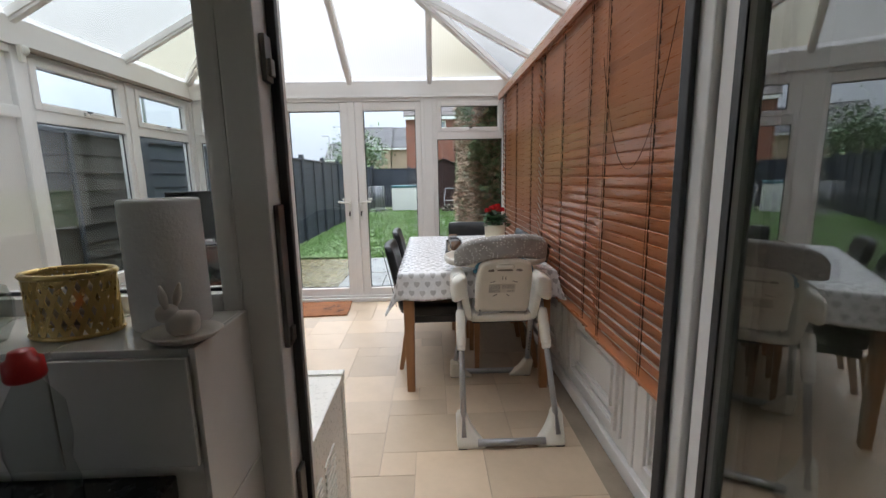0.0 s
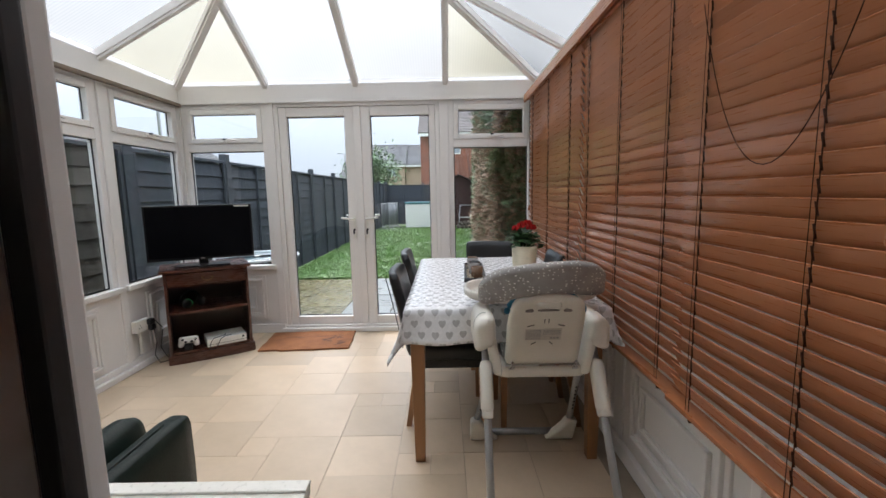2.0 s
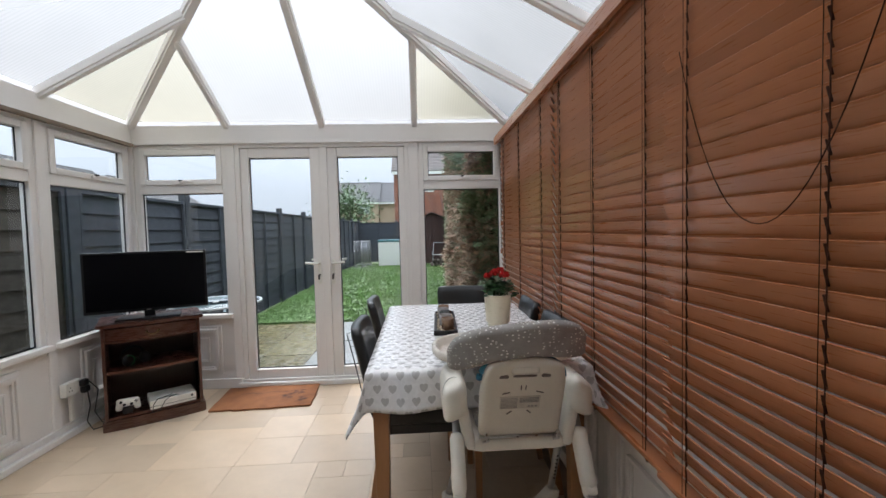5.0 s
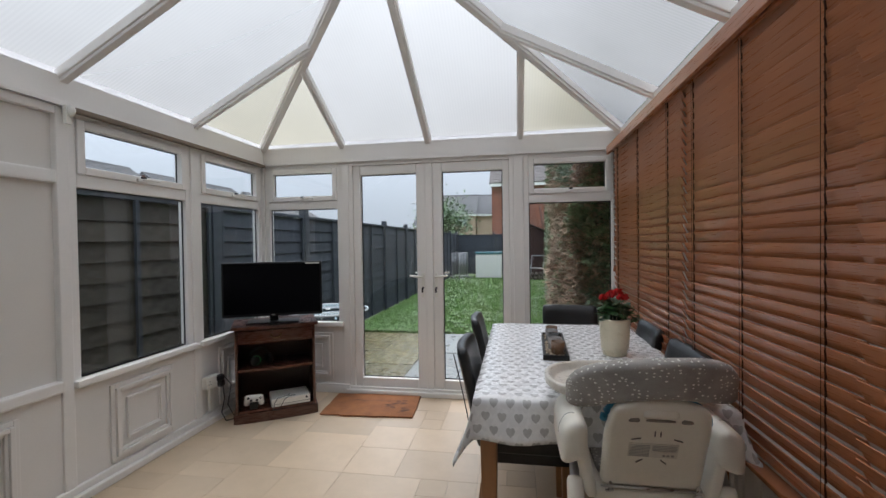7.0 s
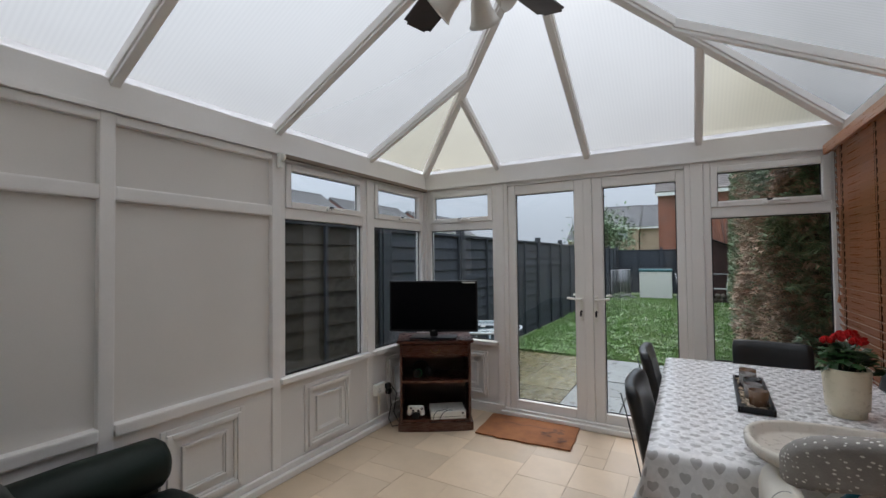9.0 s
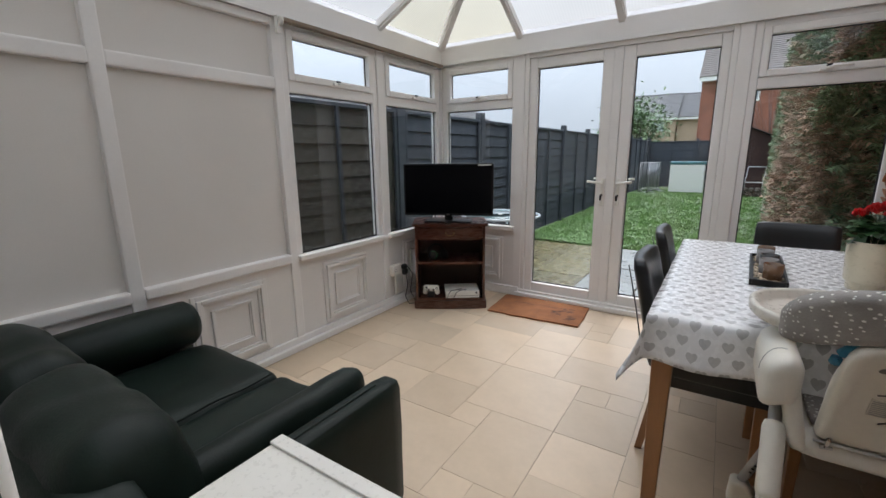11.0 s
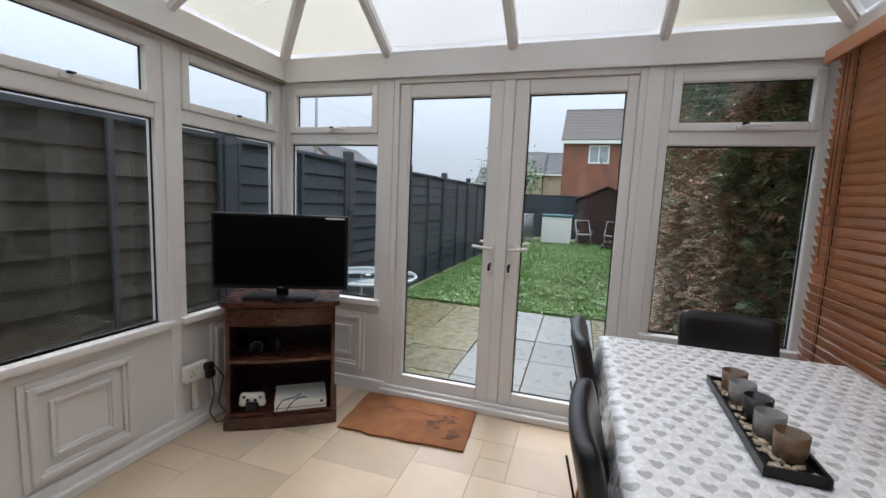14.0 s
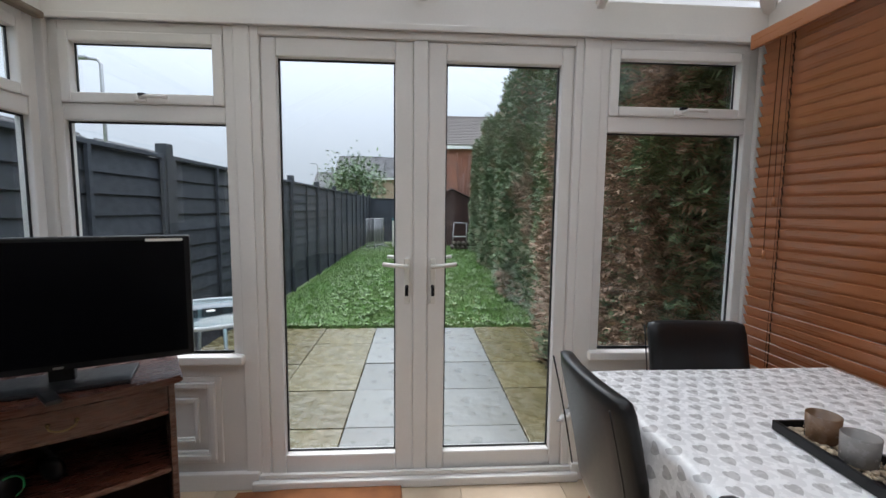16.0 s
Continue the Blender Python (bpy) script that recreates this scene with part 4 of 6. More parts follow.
for sx in (-1, 1):
    p, q = (sx * 0.238, -0.385, 0.05), (sx * 0.226, -0.01, 0.69)
    part("front_leg", tube(bmesh.new(), [p, q], 0.0155, 12), TUBE, hc, "grey metal leg")
    # cream sleeve that slides on the front leg, in two moulded pieces
    b = bmesh.new()
    beam(b, along(p, q, 0.60), along(p, q, 0.88), 0.052, 0.066, 0.022)
    for f in b.faces:
        f.smooth = True
    sleeve = part("leg_joint", b, CREAMPL, hc)
    b = bmesh.new()
    beam(b, along(p, q, 0.575), along(p, q, 0.67), 0.044, 0.056, 0.012)
    part("sleeve_end", b, CREAMPL, sleeve)
    p2, q2 = (sx * 0.25, 0.385, 0.05), (sx * 0.185, 0.0, 0.60)
    rl = part("rear_leg", tube(bmesh.new(), [p2, q2], 0.0155, 12), TUBE, hc, "grey metal leg with adjustment holes")
    b = bmesh.new()
    for k in range(7):
        c = along(p2, q2, 0.36 + 0.05 * k)
        lathe(b, [(0.0045, 0), (0.0045, 0.002), (0, 0.002)], 8, pose(c.x, c.y - 0.0145, c.z - 0.006, 90))
    part("holes", b, BLACKPL, rl)
    for y0, s2 in ((-0.385, -1), (0.385, 1)):
        b = soft(bmesh.new(), sx * 0.245 - 0.028, sx * 0.245 + 0.028, y0 - 0.034, y0 + 0.034, 0.0, 0.15, 0.018, 8)
        for v in b.verts:
            k = min(1.0, max(0.0, 1 - v.co.z / 0.15))
            if (v.co.x - sx * 0.245) * sx < 0:
                v.co.x -= sx * 0.10 * k ** 1.6
            v.co.y += -s2 * 0.075 * (1 - k)
        foot = part("foot", b, CREAMPL, hc)
        part("rubber_pad", bx(sx * 0.245 - 0.022, sx * 0.245 + 0.022, y0 - 0.026, y0 + 0.026, -0.0005, 0.004), BLACKPL, foot)
    # arm: a thick rounded block on a cheek that runs down to the seat
    b = soft(bmesh.new(), sx * 0.232 - 0.044, sx * 0.232 + 0.044, -0.11, 0.20, 0.675, 0.812, 0.036, 10)
    for v in b.verts:
        v.co.z -= 0.03 * max(0, (v.co.x * sx - 0.22) / 0.07)
    arm = part("armrest", b, CREAMPL, hc)
    part("joint_line", tube(bmesh.new(), [(sx * 0.232 + 0.0445 * math.cos(a), -0.03, 0.742 + 0.070 * math.sin(a)) for a in [2 * math.pi * i / 24 for i in range(13)]], 0.0012, 5), GREYPL, arm)
    b = soft(bmesh.new(), sx * 0.195 - 0.022, sx * 0.195 + 0.022, -0.095, 0.12, 0.555, 0.75, 0.02, 8)
    for v in b.verts:
        v.co.x += sx * 0.018 * (v.co.z - 0.65) / 0.09
    part("cheek", b, CREAMPL, hc, "cream side cheek under the arm")
for y0 in (-0.40, 0.395):
    part("cross_bar", tube(bmesh.new(), [(-0.17, y0, 0.028), (0.17, y0, 0.028)], 0.018, 12), TUBE, hc)


def shell_y(z):
    """The outer face of the back shell."""
    return -0.06 - 0.13 * (z - 0.60) / 0.33 - 0.026


b = soft(bmesh.new(), -0.150, 0.150, -0.025, 0.025, 0, 0.33, 0.024, 14)
for v in b.verts:
    h = v.co.z / 0.33
    if h > 0.55:
        v.co.x *= 1.0 - 0.12 * ((h - 0.55) / 0.45) ** 2
        v.co.z -= 0.035 * (v.co.x / 0.155) ** 2 * (h - 0.55) / 0.45
    v.co.y += -0.06 - 0.13 * h
    v.co.z += 0.60
bs = part("back_shell", b, CREAMPL, hc, "cream moulded plastic back shell")
SLOT = mat("slot_shadow", (0.25, 0.22, 0.19), 0.6)
for x0, x1 in ((-0.092, -0.055), (0.055, 0.092)):
    part("strap_slot", soft(bmesh.new(), x0, x1, shell_y(0.865) - 0.002, shell_y(0.865) + 0.02, 0.853, 0.878, 0.008, 4), SLOT, bs, "moulded strap slot")
part("grip_slot", soft(bmesh.new(), -0.042, 0.042, shell_y(0.862) - 0.002, shell_y(0.862) + 0.02, 0.856, 0.867, 0.005, 4), SLOT, bs)
part("grip_bar", soft(bmesh.new(), -0.05, 0.05, shell_y(0.885) - 0.006, shell_y(0.885) + 0.02, 0.868, 0.902, 0.012, 6), CREAMPL, bs)
for x0, z0, x1, z1 in ((-0.010, 0.805, -0.010, 0.823), (0.006, 0.805, 0.006, 0.823), (-0.075, 0.79, -0.048, 0.797), (0.07, 0.79, 0.044, 0.797), (-0.055, 0.705, -0.036, 0.718), (0.032, 0.705, 0.016, 0.718)):
    b = bmesh.new()
    beam(b, (x0, shell_y(z0), z0), (x1, shell_y(z1), z1), 0.0035, 0.003, 0.001, up=(0, -1, 0))
    part("vent_slot", b, mat("vent_shadow", (0.12, 0.10, 0.09), 0.6), bs)
lab = bmesh.new()
beam(lab, (-0.01, shell_y(0.728), 0.728), (-0.01, shell_y(0.778), 0.778), 0.142, 0.0022, 0, up=(0, -1, 0))
lo = part("sticker", lab, mat("sticker", (0.70, 0.66, 0.58), 0.5), bs, "pale care sticker with fine print")
b = bmesh.new()
for k in range(8):
    z = 0.732 + 0.0056 * k
    beam(b, (-0.078, shell_y(z) - 0.0016, z), (-0.020, shell_y(z) - 0.0016, z), 0.0022, 0.001, 0, up=(0, -1, 0))
    if k > 3:
        beam(b, (-0.012, shell_y(z) - 0.0016, z), (0.056, shell_y(z) - 0.0016, z), 0.0022, 0.001, 0, up=(0, -1, 0))
for x0 in (0.022, 0.034, 0.047):
    box(b, x0 - 0.004, x0 + 0.004, shell_y(0.738) - 0.002, shell_y(0.738) - 0.0012, 0.734, 0.742)
tagged(part("fine_print", b, GREYPL, lo), "", "", "", "stuff")
# headrest cushion: a wide curved pad that droops at both ends
b = soft(bmesh.new(), -0.245, 0.245, -0.032, 0.032, -0.09, 0.09, 0.03, 16, 0.003)
for v in b.verts:
    k = v.co.x / 0.245
    c = v.co.z / 0.09
    top = 1.048 - 0.030 * k * k - 0.045 * abs(k) ** 7 + 0.018 * k
    low = 0.925 - 0.060 * k * k + 0.030 * abs(k) ** 7 + 0.018 * k
    v.co.z = (top + low) / 2 + (top - low) / 2 * c
    v.co.x -= 0.015
    v.co.y += -0.195 + 0.06 * k * k - 0.15 * (v.co.z - 0.98)
part("cushion", b, FABRIC, hc, "grey fabric cushion with white dashes")
b = bmesh.new()
tube(b, [(0.148 * math.cos(a) - 0.005, -0.150 - 0.03 * math.sin(a), 0.845 + 0.085 * math.sin(a)) for a in [math.pi * i / 20 for i in range(21)]], 0.012, 8)
part("piping", b, BLUEPIPE, hc, "blue cushion piping")
# seat bucket, hinge bar and footrest behind it
b = soft(bmesh.new(), -0.19, 0.19, -0.085, 0.24, 0.54, 0.60, 0.024, 8)
for v in b.verts:
    if v.co.z < 0.57:
        v.co.x *= 0.94
part("seat", b, CREAMPL, hc)
part("seat_pad", soft(bmesh.new(), -0.15, 0.15, -0.02, 0.23, 0.60, 0.63, 0.014, 6), FABRIC, hc)
part("footrest", soft(bmesh.new(), -0.14, 0.10, 0.02, 0.22, 0.505, 0.538, 0.014, 6), CREAMPL, hc)
part("hinge_bar", tube(bmesh.new(), [(-0.15, -0.086, 0.602), (0.15, -0.086, 0.602)], 0.004, 8), STEEL, hc)
for sx in (-0.125, 0.135):
    b = bmesh.new()
    beam(b, (sx, -0.088, 0.585), (sx + 0.004, -0.092, 0.622), 0.009, 0.006, 0.002, up=(0, -1, 0))
    beam(b, (sx - 0.012, -0.09, 0.588), (sx + 0.014, -0.09, 0.592), 0.008, 0.006, 0.002, up=(0, -1, 0))
    part("recline_catch", b, STEEL, hc)
b = bmesh.new()
rim = [(0.0, 0), (0.85, 0), (0.90, 0.006), (0.93, 0.028), (0.97, 0.034), (1.0, 0.026), (1.0, 0.006), (0.96, -0.006), (0.0, -0.008)]
lathe(b, rim, 48)
for v in b.verts:
    r = math.hypot(v.co.x, v.co.y)
    if r > 1e-6:
        a = math.atan2(v.co.y, v.co.x)
        k = (abs(math.cos(a)) ** 2.6 + abs(math.sin(a)) ** 2.6) ** (-1 / 2.6)
        v.co.x, v.co.y = v.co.x * k * 0.305, v.co.y * k * 0.205
    v.co.y += 0.19
    v.co.z += 0.845
part("feeding_tray", b, mat("pale_grey_plastic", (0.66, 0.62, 0.55), 0.3, 0.04), hc, "pale grey feeding tray with raised rim")


# ---- television corner ----
CR = 32.0
cab = thing("television_cabinet", -1.84, 3.99, 0, CR, "dark mahogany cabinet with one drawer and open shelves", "cabinet")
part("side", bx(-0.30, -0.28, 0.0, 0.38, 0.0, 0.73, bev=0.003), MAHOG, cab)
part("side", bx(0.28, 0.30, 0.0, 0.38, 0.0, 0.73, bev=0.003), MAHOG, cab)
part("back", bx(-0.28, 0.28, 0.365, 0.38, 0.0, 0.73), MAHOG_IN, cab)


def bowed(x0, x1, y1, z0, z1, bow, bev=0.004, y0=0.0):
    b = bmesh.new()
    n = 14
    top, bot = [], []
    pts = [(x0 + (x1 - x0) * i / n, y0 - bow * (1 - (2 * i / n - 1) ** 2)) for i in range(n + 1)] + [(x1, y1), (x0, y1)]
    bot = [b.verts.new((x, y, z0)) for x, y in pts]
    top = [b.verts.new((x, y, z1)) for x, y in pts]
    b.faces.new(bot[::-1]), b.faces.new(top)
    for i in range(len(pts)):
        j = (i + 1) % len(pts)
        b.faces.new((bot[i], bot[j], top[j], top[i]))
    bmesh.ops.bevel(b, geom=[e for e in b.edges if abs(e.verts[0].co.z - e.verts[1].co.z) < 1e-6], offset=bev, segments=2, affect="EDGES")
    return b


part("top", bowed(-0.325, 0.325, 0.39, 0.732, 0.757, 0.03, 0.007, -0.02), MAHOG, cab)
dr = part("drawer", bowed(-0.278, 0.278, 0.03, 0.635, 0.722, 0.028, 0.003), MAHOG, cab)
b = bmesh.new()
tube(b, [(0.035 * math.cos(a), -0.034 - 0.012 * abs(math.sin(a)), 0.678 + 0.018 * math.sin(a)) for a in [math.pi + math.pi * i / 10 for i in range(11)]], 0.003, 6)
for sx in (-0.035, 0.035):
    lathe(b, [(0.008, 0), (0.004, 0.008), (0, 0.009)], 10, pose(sx, -0.026, 0.68, 90))
part("drawer_pull", b, mat("aged_brass", (0.25, 0.17, 0.07), 0.35, 0.1, metal=1.0), dr, "aged brass swing handle")
for z in (0.075, 0.40):
    part("shelf", bowed(-0.278, 0.278, 0.364, z, z + 0.018, 0.02 if z > 0.1 else 0.0, 0.003), MAHOG, cab)
part("rail", bowed(-0.278, 0.278, 0.03, 0.618, 0.633, 0.024, 0.002), MAHOG, cab)
part("plinth", bowed(-0.315, 0.315, 0.38, 0.0, 0.074, 0.014, 0.005, -0.012), MAHOG, cab)

tv = thing("television", -1.905, 4.075, 0.758, 24.0, "black flat television, switched off, on the mahogany cabinet", "television")
part("casing", bx(-0.385, 0.385, -0.025, 0.025, 0.055, 0.495, bev=0.006), BLACKPL, tv)
part("casing_back", bx(-0.28, 0.28, 0.025, 0.06, 0.10, 0.40, bev=0.012), BLACKPL, tv)
part("screen", bx(-0.368, 0.368, -0.0285, -0.026, 0.078, 0.480), SCREEN, tv)
part("badge", bx(-0.014, 0.014, -0.0285, -0.0255, 0.062, 0.069), STEEL, tv)
part("sticker", bx(0.255, 0.365, -0.0300, -0.0287, 0.476, 0.485), WHITEPL, tv, "narrow white and blue sticker")
part("stand_neck", bx(-0.035, 0.035, 0.0, 0.03, 0.0, 0.06, bev=0.005), BLACKPL, tv)
part("stand_base", bx(-0.20, 0.20, -0.09, 0.10, 0.0, 0.013, bev=0.005), BLACKPL, tv)
rc = thing("remote_control", -1.86, 3.965, 0.7585, 50, "small black remote control lying on the cabinet", "remote")
part("body", bx(-0.02, 0.02, -0.07, 0.07, 0, 0.016, bev=0.006), BLACKPL, rc)


def on_cab(name, x, y, z, rz, label, cat):
    m = cab.matrix_basis @ Vector((x, y, z))
    return thing(name, m.x, m.y, m.z, CR + rz, label, cat)


co = on_cab("game_console", 0.10, 0.10, 0.094, 4, "white games console lying flat on the lower shelf", "console")
part("body", bx(-0.148, 0.148, -0.10, 0.13, 0.0, 0.062, bev=0.004), WHITEPL, co)
part("seam", bx(-0.149, 0.149, -0.101, 0.131, 0.018, 0.021), BLACKPL, co)
part("power_button", lathe(bmesh.new(), [(0.009, 0), (0.009, 0.002)], 14, pose(0.12, -0.1005, 0.045, 90)), BLACKPL, co)
gp = on_cab("game_controller", -0.17, 0.05, 0.094, -5, "white game controller propped on a black stand", "controller")
b = soft(bmesh.new(), -0.07, 0.07, -0.02, 0.02, 0.045, 0.105, 0.02, 8)
for sx in (-1, 1):
    soft(b, sx * 0.06 - 0.022, sx * 0.06 + 0.022, -0.018, 0.022, 0.01, 0.085, 0.018, 6, m=pose(0, 0, 0, 0, sx * -10, 0))
part("grip", b, WHITEPL, gp)
b = bmesh.new()
for sx, zz in ((-0.04, 0.085), (0.022, 0.066), (0.05, 0.09), (0.05, 0.076), (0.043, 0.083), (0.057, 0.083), (-0.02, 0.066)):
    lathe(b, [(0.010 if abs(sx) < 0.041 and zz != 0.083 else 0.004, 0), (0.007 if abs(sx) < 0.041 else 0.003, 0.008), (0, 0.008)], 12, pose(sx, -0.019, zz, 90))
part("thumb_sticks", b, BLACKPL, gp)
part("stand", bx(-0.03, 0.03, -0.035, 0.03, 0, 0.05, bev=0.006), BLACKPL, gp)
hp = on_cab("headset", -0.12, 0.14, 0.419, 20, "black and green headset on the upper shelf", "headset")
b = bmesh.new()
for sx in (-0.05, 0.06):
    lathe(b, [(0.03, -0.012), (0.042, -0.006), (0.042, 0.01), (0.02, 0.016), (0, 0.016)], 18, pose(sx, -0.03, 0.044, 90, 0, 20 if sx < 0 else -60))
tube(b, [(0.075 * math.cos(a), 0.03, 0.05 + 0.075 * math.sin(a)) for a in [math.pi * i / 12 for i in range(13)]], 0.009, 6)
part("ear_cup_band", b, BLACKPL, hp)
b = bmesh.new()
tube(b, [(-0.05 + 0.036 * math.cos(a), -0.05, 0.044 + 0.036 * math.sin(a)) for a in [math.pi * i / 12 - 1.2 for i in range(13)]], 0.003, 6)
part("trim_ring", b, GREEN, hp, "green ring")
lead = on_cab("cable", 0.0, -0.03, 0.094, 0, "thin black lead draped over the console", "cable")
b = bmesh.new()
tube(b, [(0.10 - 0.02 * i + 0.02 * math.sin(i), 0.10 - 0.02 * i, 0.070 if i < 5 else 0.07 - 0.03 * (i - 4) if i < 7 else 0.004) for i in range(9)], 0.003, 6)
tube(b, [(0.14 - 0.022 * i, 0.04 + 0.03 * math.sin(i * 0.9) - 0.014 * i, 0.070 if i < 4 else max(0.005, 0.066 - 0.03 * (i - 4))) for i in range(9)], 0.003, 6)
part("lead", b, BLACKPL, lead)

so_ = thing("wall_socket", XL + 0.03, 3.80, 0.34, 0, "white surface-mounted double socket with black plugs", "socket")
part("back_box", bx(0.0, 0.045, -0.075, 0.075, -0.045, 0.045, bev=0.006), WHITEPL, so_)
b = bmesh.new()
for yy in (-0.04, ):
    for dy, dz in ((0, 0.012), (-0.011, -0.01), (0.011, -0.01)):
        box(b, 0.0452, 0.0462, yy + dy - 0.003, yy + dy + 0.003, dz - 0.004, dz + 0.004)
part("pin_holes", b, BLACKPL, so_)
for dy, dz in ((0.05, 0.018), (0.058, -0.03)):
    part("plug", soft(bmesh.new(), 0.045, 0.085, dy - 0.028, dy + 0.028, dz - 0.025, dz + 0.025, 0.014, 5), BLACKPL, so_)
b = bmesh.new()
tube(b, [(0.08, 0.055, -0.04), (0.09, 0.06, -0.15), (0.085, 0.03, -0.25), (0.10, 0.06, -0.325), (0.16, 0.16, -0.332), (0.19, 0.24, -0.330)], 0.004, 6)
tube(b, [(0.085, 0.07, 0.02), (0.12, 0.10, -0.05), (0.11, 0.07, -0.2), (0.12, 0.12, -0.30), (0.17, 0.26, -0.331)], 0.004, 6)
part("flex", b, BLACKPL, so_)
part("conduit", bx(0.0, 0.02, -0.012, 0.012, -0.225, -0.046, bev=0.002), WHITEPL, so_)

mt = thing("door_mat", -1.16, 4.345, 0.001, 4.0, "worn brown coir doormat with a dark faded print", "mat")
b = bmesh.new()
box(b, -0.385, 0.385, -0.245, 0.245, 0, 0.014, 0.004)
bmesh.ops.subdivide_edges(b, edges=[e for e in b.edges if e.calc_length() > 0.1], cuts=24, use_grid_fill=True)
for v in b.verts:
    k = noise.noise(v.co * 9)
    v.co.x += 0.008 * k * (abs(v.co.x) > 0.37)
    v.co.y += 0.008 * k * (abs(v.co.y) > 0.23)
    if v.co.y < -0.2 and v.co.x < -0.2:
        v.co.y += 0.015
part("coir", b, COIR, mt)
b = bmesh.new()
rng = random.Random(3)
for k in range(46):
    a = k * 0.21
    cx, cy = 0.20 + 0.09 * math.sin(a) * rng.uniform(0.4, 1) + 0.05 * (k > 30), 0.09 - 0.0055 * k + rng.uniform(-0.02, 0.02)
    r = rng.uniform(0.008, 0.026)
    pz = [b.verts.new((cx + r * rng.uniform(0.5, 1.2) * math.cos(q), cy + 0.7 * r * rng.uniform(0.5, 1.2) * math.sin(q), 0.0150 + 0.00006 * k)) for q in [i * 0.785 for i in range(8)]]
    b.faces.new(pz)
for k in range(14):
    cx, cy, r = -0.22 + 0.03 * k, 0.075 + 0.012 * math.sin(k), 0.012
    b.faces.new([b.verts.new((cx + 2 * r * math.cos(q), cy + 0.5 * r * rng.uniform(0.5, 1.2) * math.sin(q), 0.01495 + 0.00005 * k)) for q in [i * 0.785 for i in range(8)]])
tagged(part("print", b, COIRDARK, mt, "dark worn print"), "", "", "", "stuff")

# ---- sofa, freezer and airer by the house wall ----
sofa = thing("sofa", 0, 0, 0, 0, "dark leather two-seat sofa with creased cushions against the panels", "sofa")
part("base", bx(-2.26, -0.84, 1.22, 1.98, 0.05, 0.24, bev=0.02), SOFALEATHER, sofa)
for x0, x1, s in ((-2.12, -1.50, 1), (-1.50, -0.92, 7)):
    part("seat_cushion", soft(bmesh.new(), x0, x1, 1.40, 2.04, 0.21, 0.40, 0.06, 14, 0.014, s), SOFALEATHER, sofa)
    part("back_cushion", soft(bmesh.new(), x0, x1, 1.20, 1.46, 0.34, 0.74, 0.10, 14, 0.02, s + 3, m=Matrix.Translation((0, 1.2, 0.34)) @ pose(0, 0, 0, 10) @ Matrix.Translation((0, -1.2, -0.34))), SOFALEATHER, sofa)
part("back", soft(bmesh.new(), -2.27, -0.83, 1.13, 1.28, 0.05, 0.68, 0.05, 10, 0.006), SOFALEATHER, sofa)
part("arm", soft(bmesh.new(), -0.915, -0.815, 1.20, 2.045, 0.04, 0.56, 0.035, 12, 0.004, 2), SOFALEATHER, sofa)
part("arm_cushion", soft(bmesh.new(), -1.03, -0.915, 1.36, 2.02, 0.30, 0.575, 0.05, 12, 0.014, 5, m=Matrix.Translation((-0.98, 0, 0.3)) @ pose(0, 0, 0, 0, -10, 0) @ Matrix.Translation((0.98, 0, -0.3))), SOFALEATHER, sofa)
part("arm", soft(bmesh.new(), -2.28, -2.16, 1.20, 2.0, 0.04, 0.42, 0.04, 10, 0.004, 4), SOFALEATHER, sofa)
b = bmesh.new()
lathe(b, [(0.02, -0.36), (0.085, -0.35), (0.112, -0.32), (0.118, 0.0), (0.112, 0.30), (0.085, 0.335), (0.05, 0.34), (0.0, 0.325)], 28)
for v in b.verts:
    v.co += Vector((v.co.x, v.co.y, 0)) * 0.10 * noise.noise(v.co * 11)
b.transform(pose(-2.15, 1.66, 0.51, -90))
part("bolster", b, SOFALEATHER, sofa, "rolled leather bolster")
b = bmesh.new()
tube(b, [(-0.865, 1.25 + 0.05 * i, 0.5605) for i in range(15)], 0.004, 6)
part("piping", b, SOFALEATHER, sofa)
b = bmesh.new()
tube(b, [(-1.50, 1.42 + 0.04 * i, 0.402 + 0.004 * math.sin(i)) for i in range(15)], 0.005, 6)
part("piping", b, SOFALEATHER, sofa)

fz = thing("table_top_freezer", -0.52, 1.255, 0, 0, "small white freezer with louvred side grille", "freezer")
part("body", bx(-0.275, 0.275, -0.28, 0.235, 0.02, 0.612, bev=0.01), WHITEPL, fz)
part("lid", bx(-0.28, 0.28, -0.285, 0.285, 0.614, 0.642, bev=0.006), WHITEPL, fz)
part("front_door", bx(-0.278, 0.278, 0.240, 0.284, 0.02, 0.610, bev=0.008), WHITEPL, fz)
part("edge_strip", bx(-0.281, 0.281, 0.250, 0.286, 0.6425, 0.650, bev=0.003), WHITEPL, fz)
for j in range(2):
    for k in range(12):
        part("louvre", bx(0.274, 0.281, -0.20 + 0.16 * j, -0.08 + 0.16 * j, 0.20 + 0.025 * k, 0.213 + 0.025 * k, bev=0.002), WHITEPL, fz)

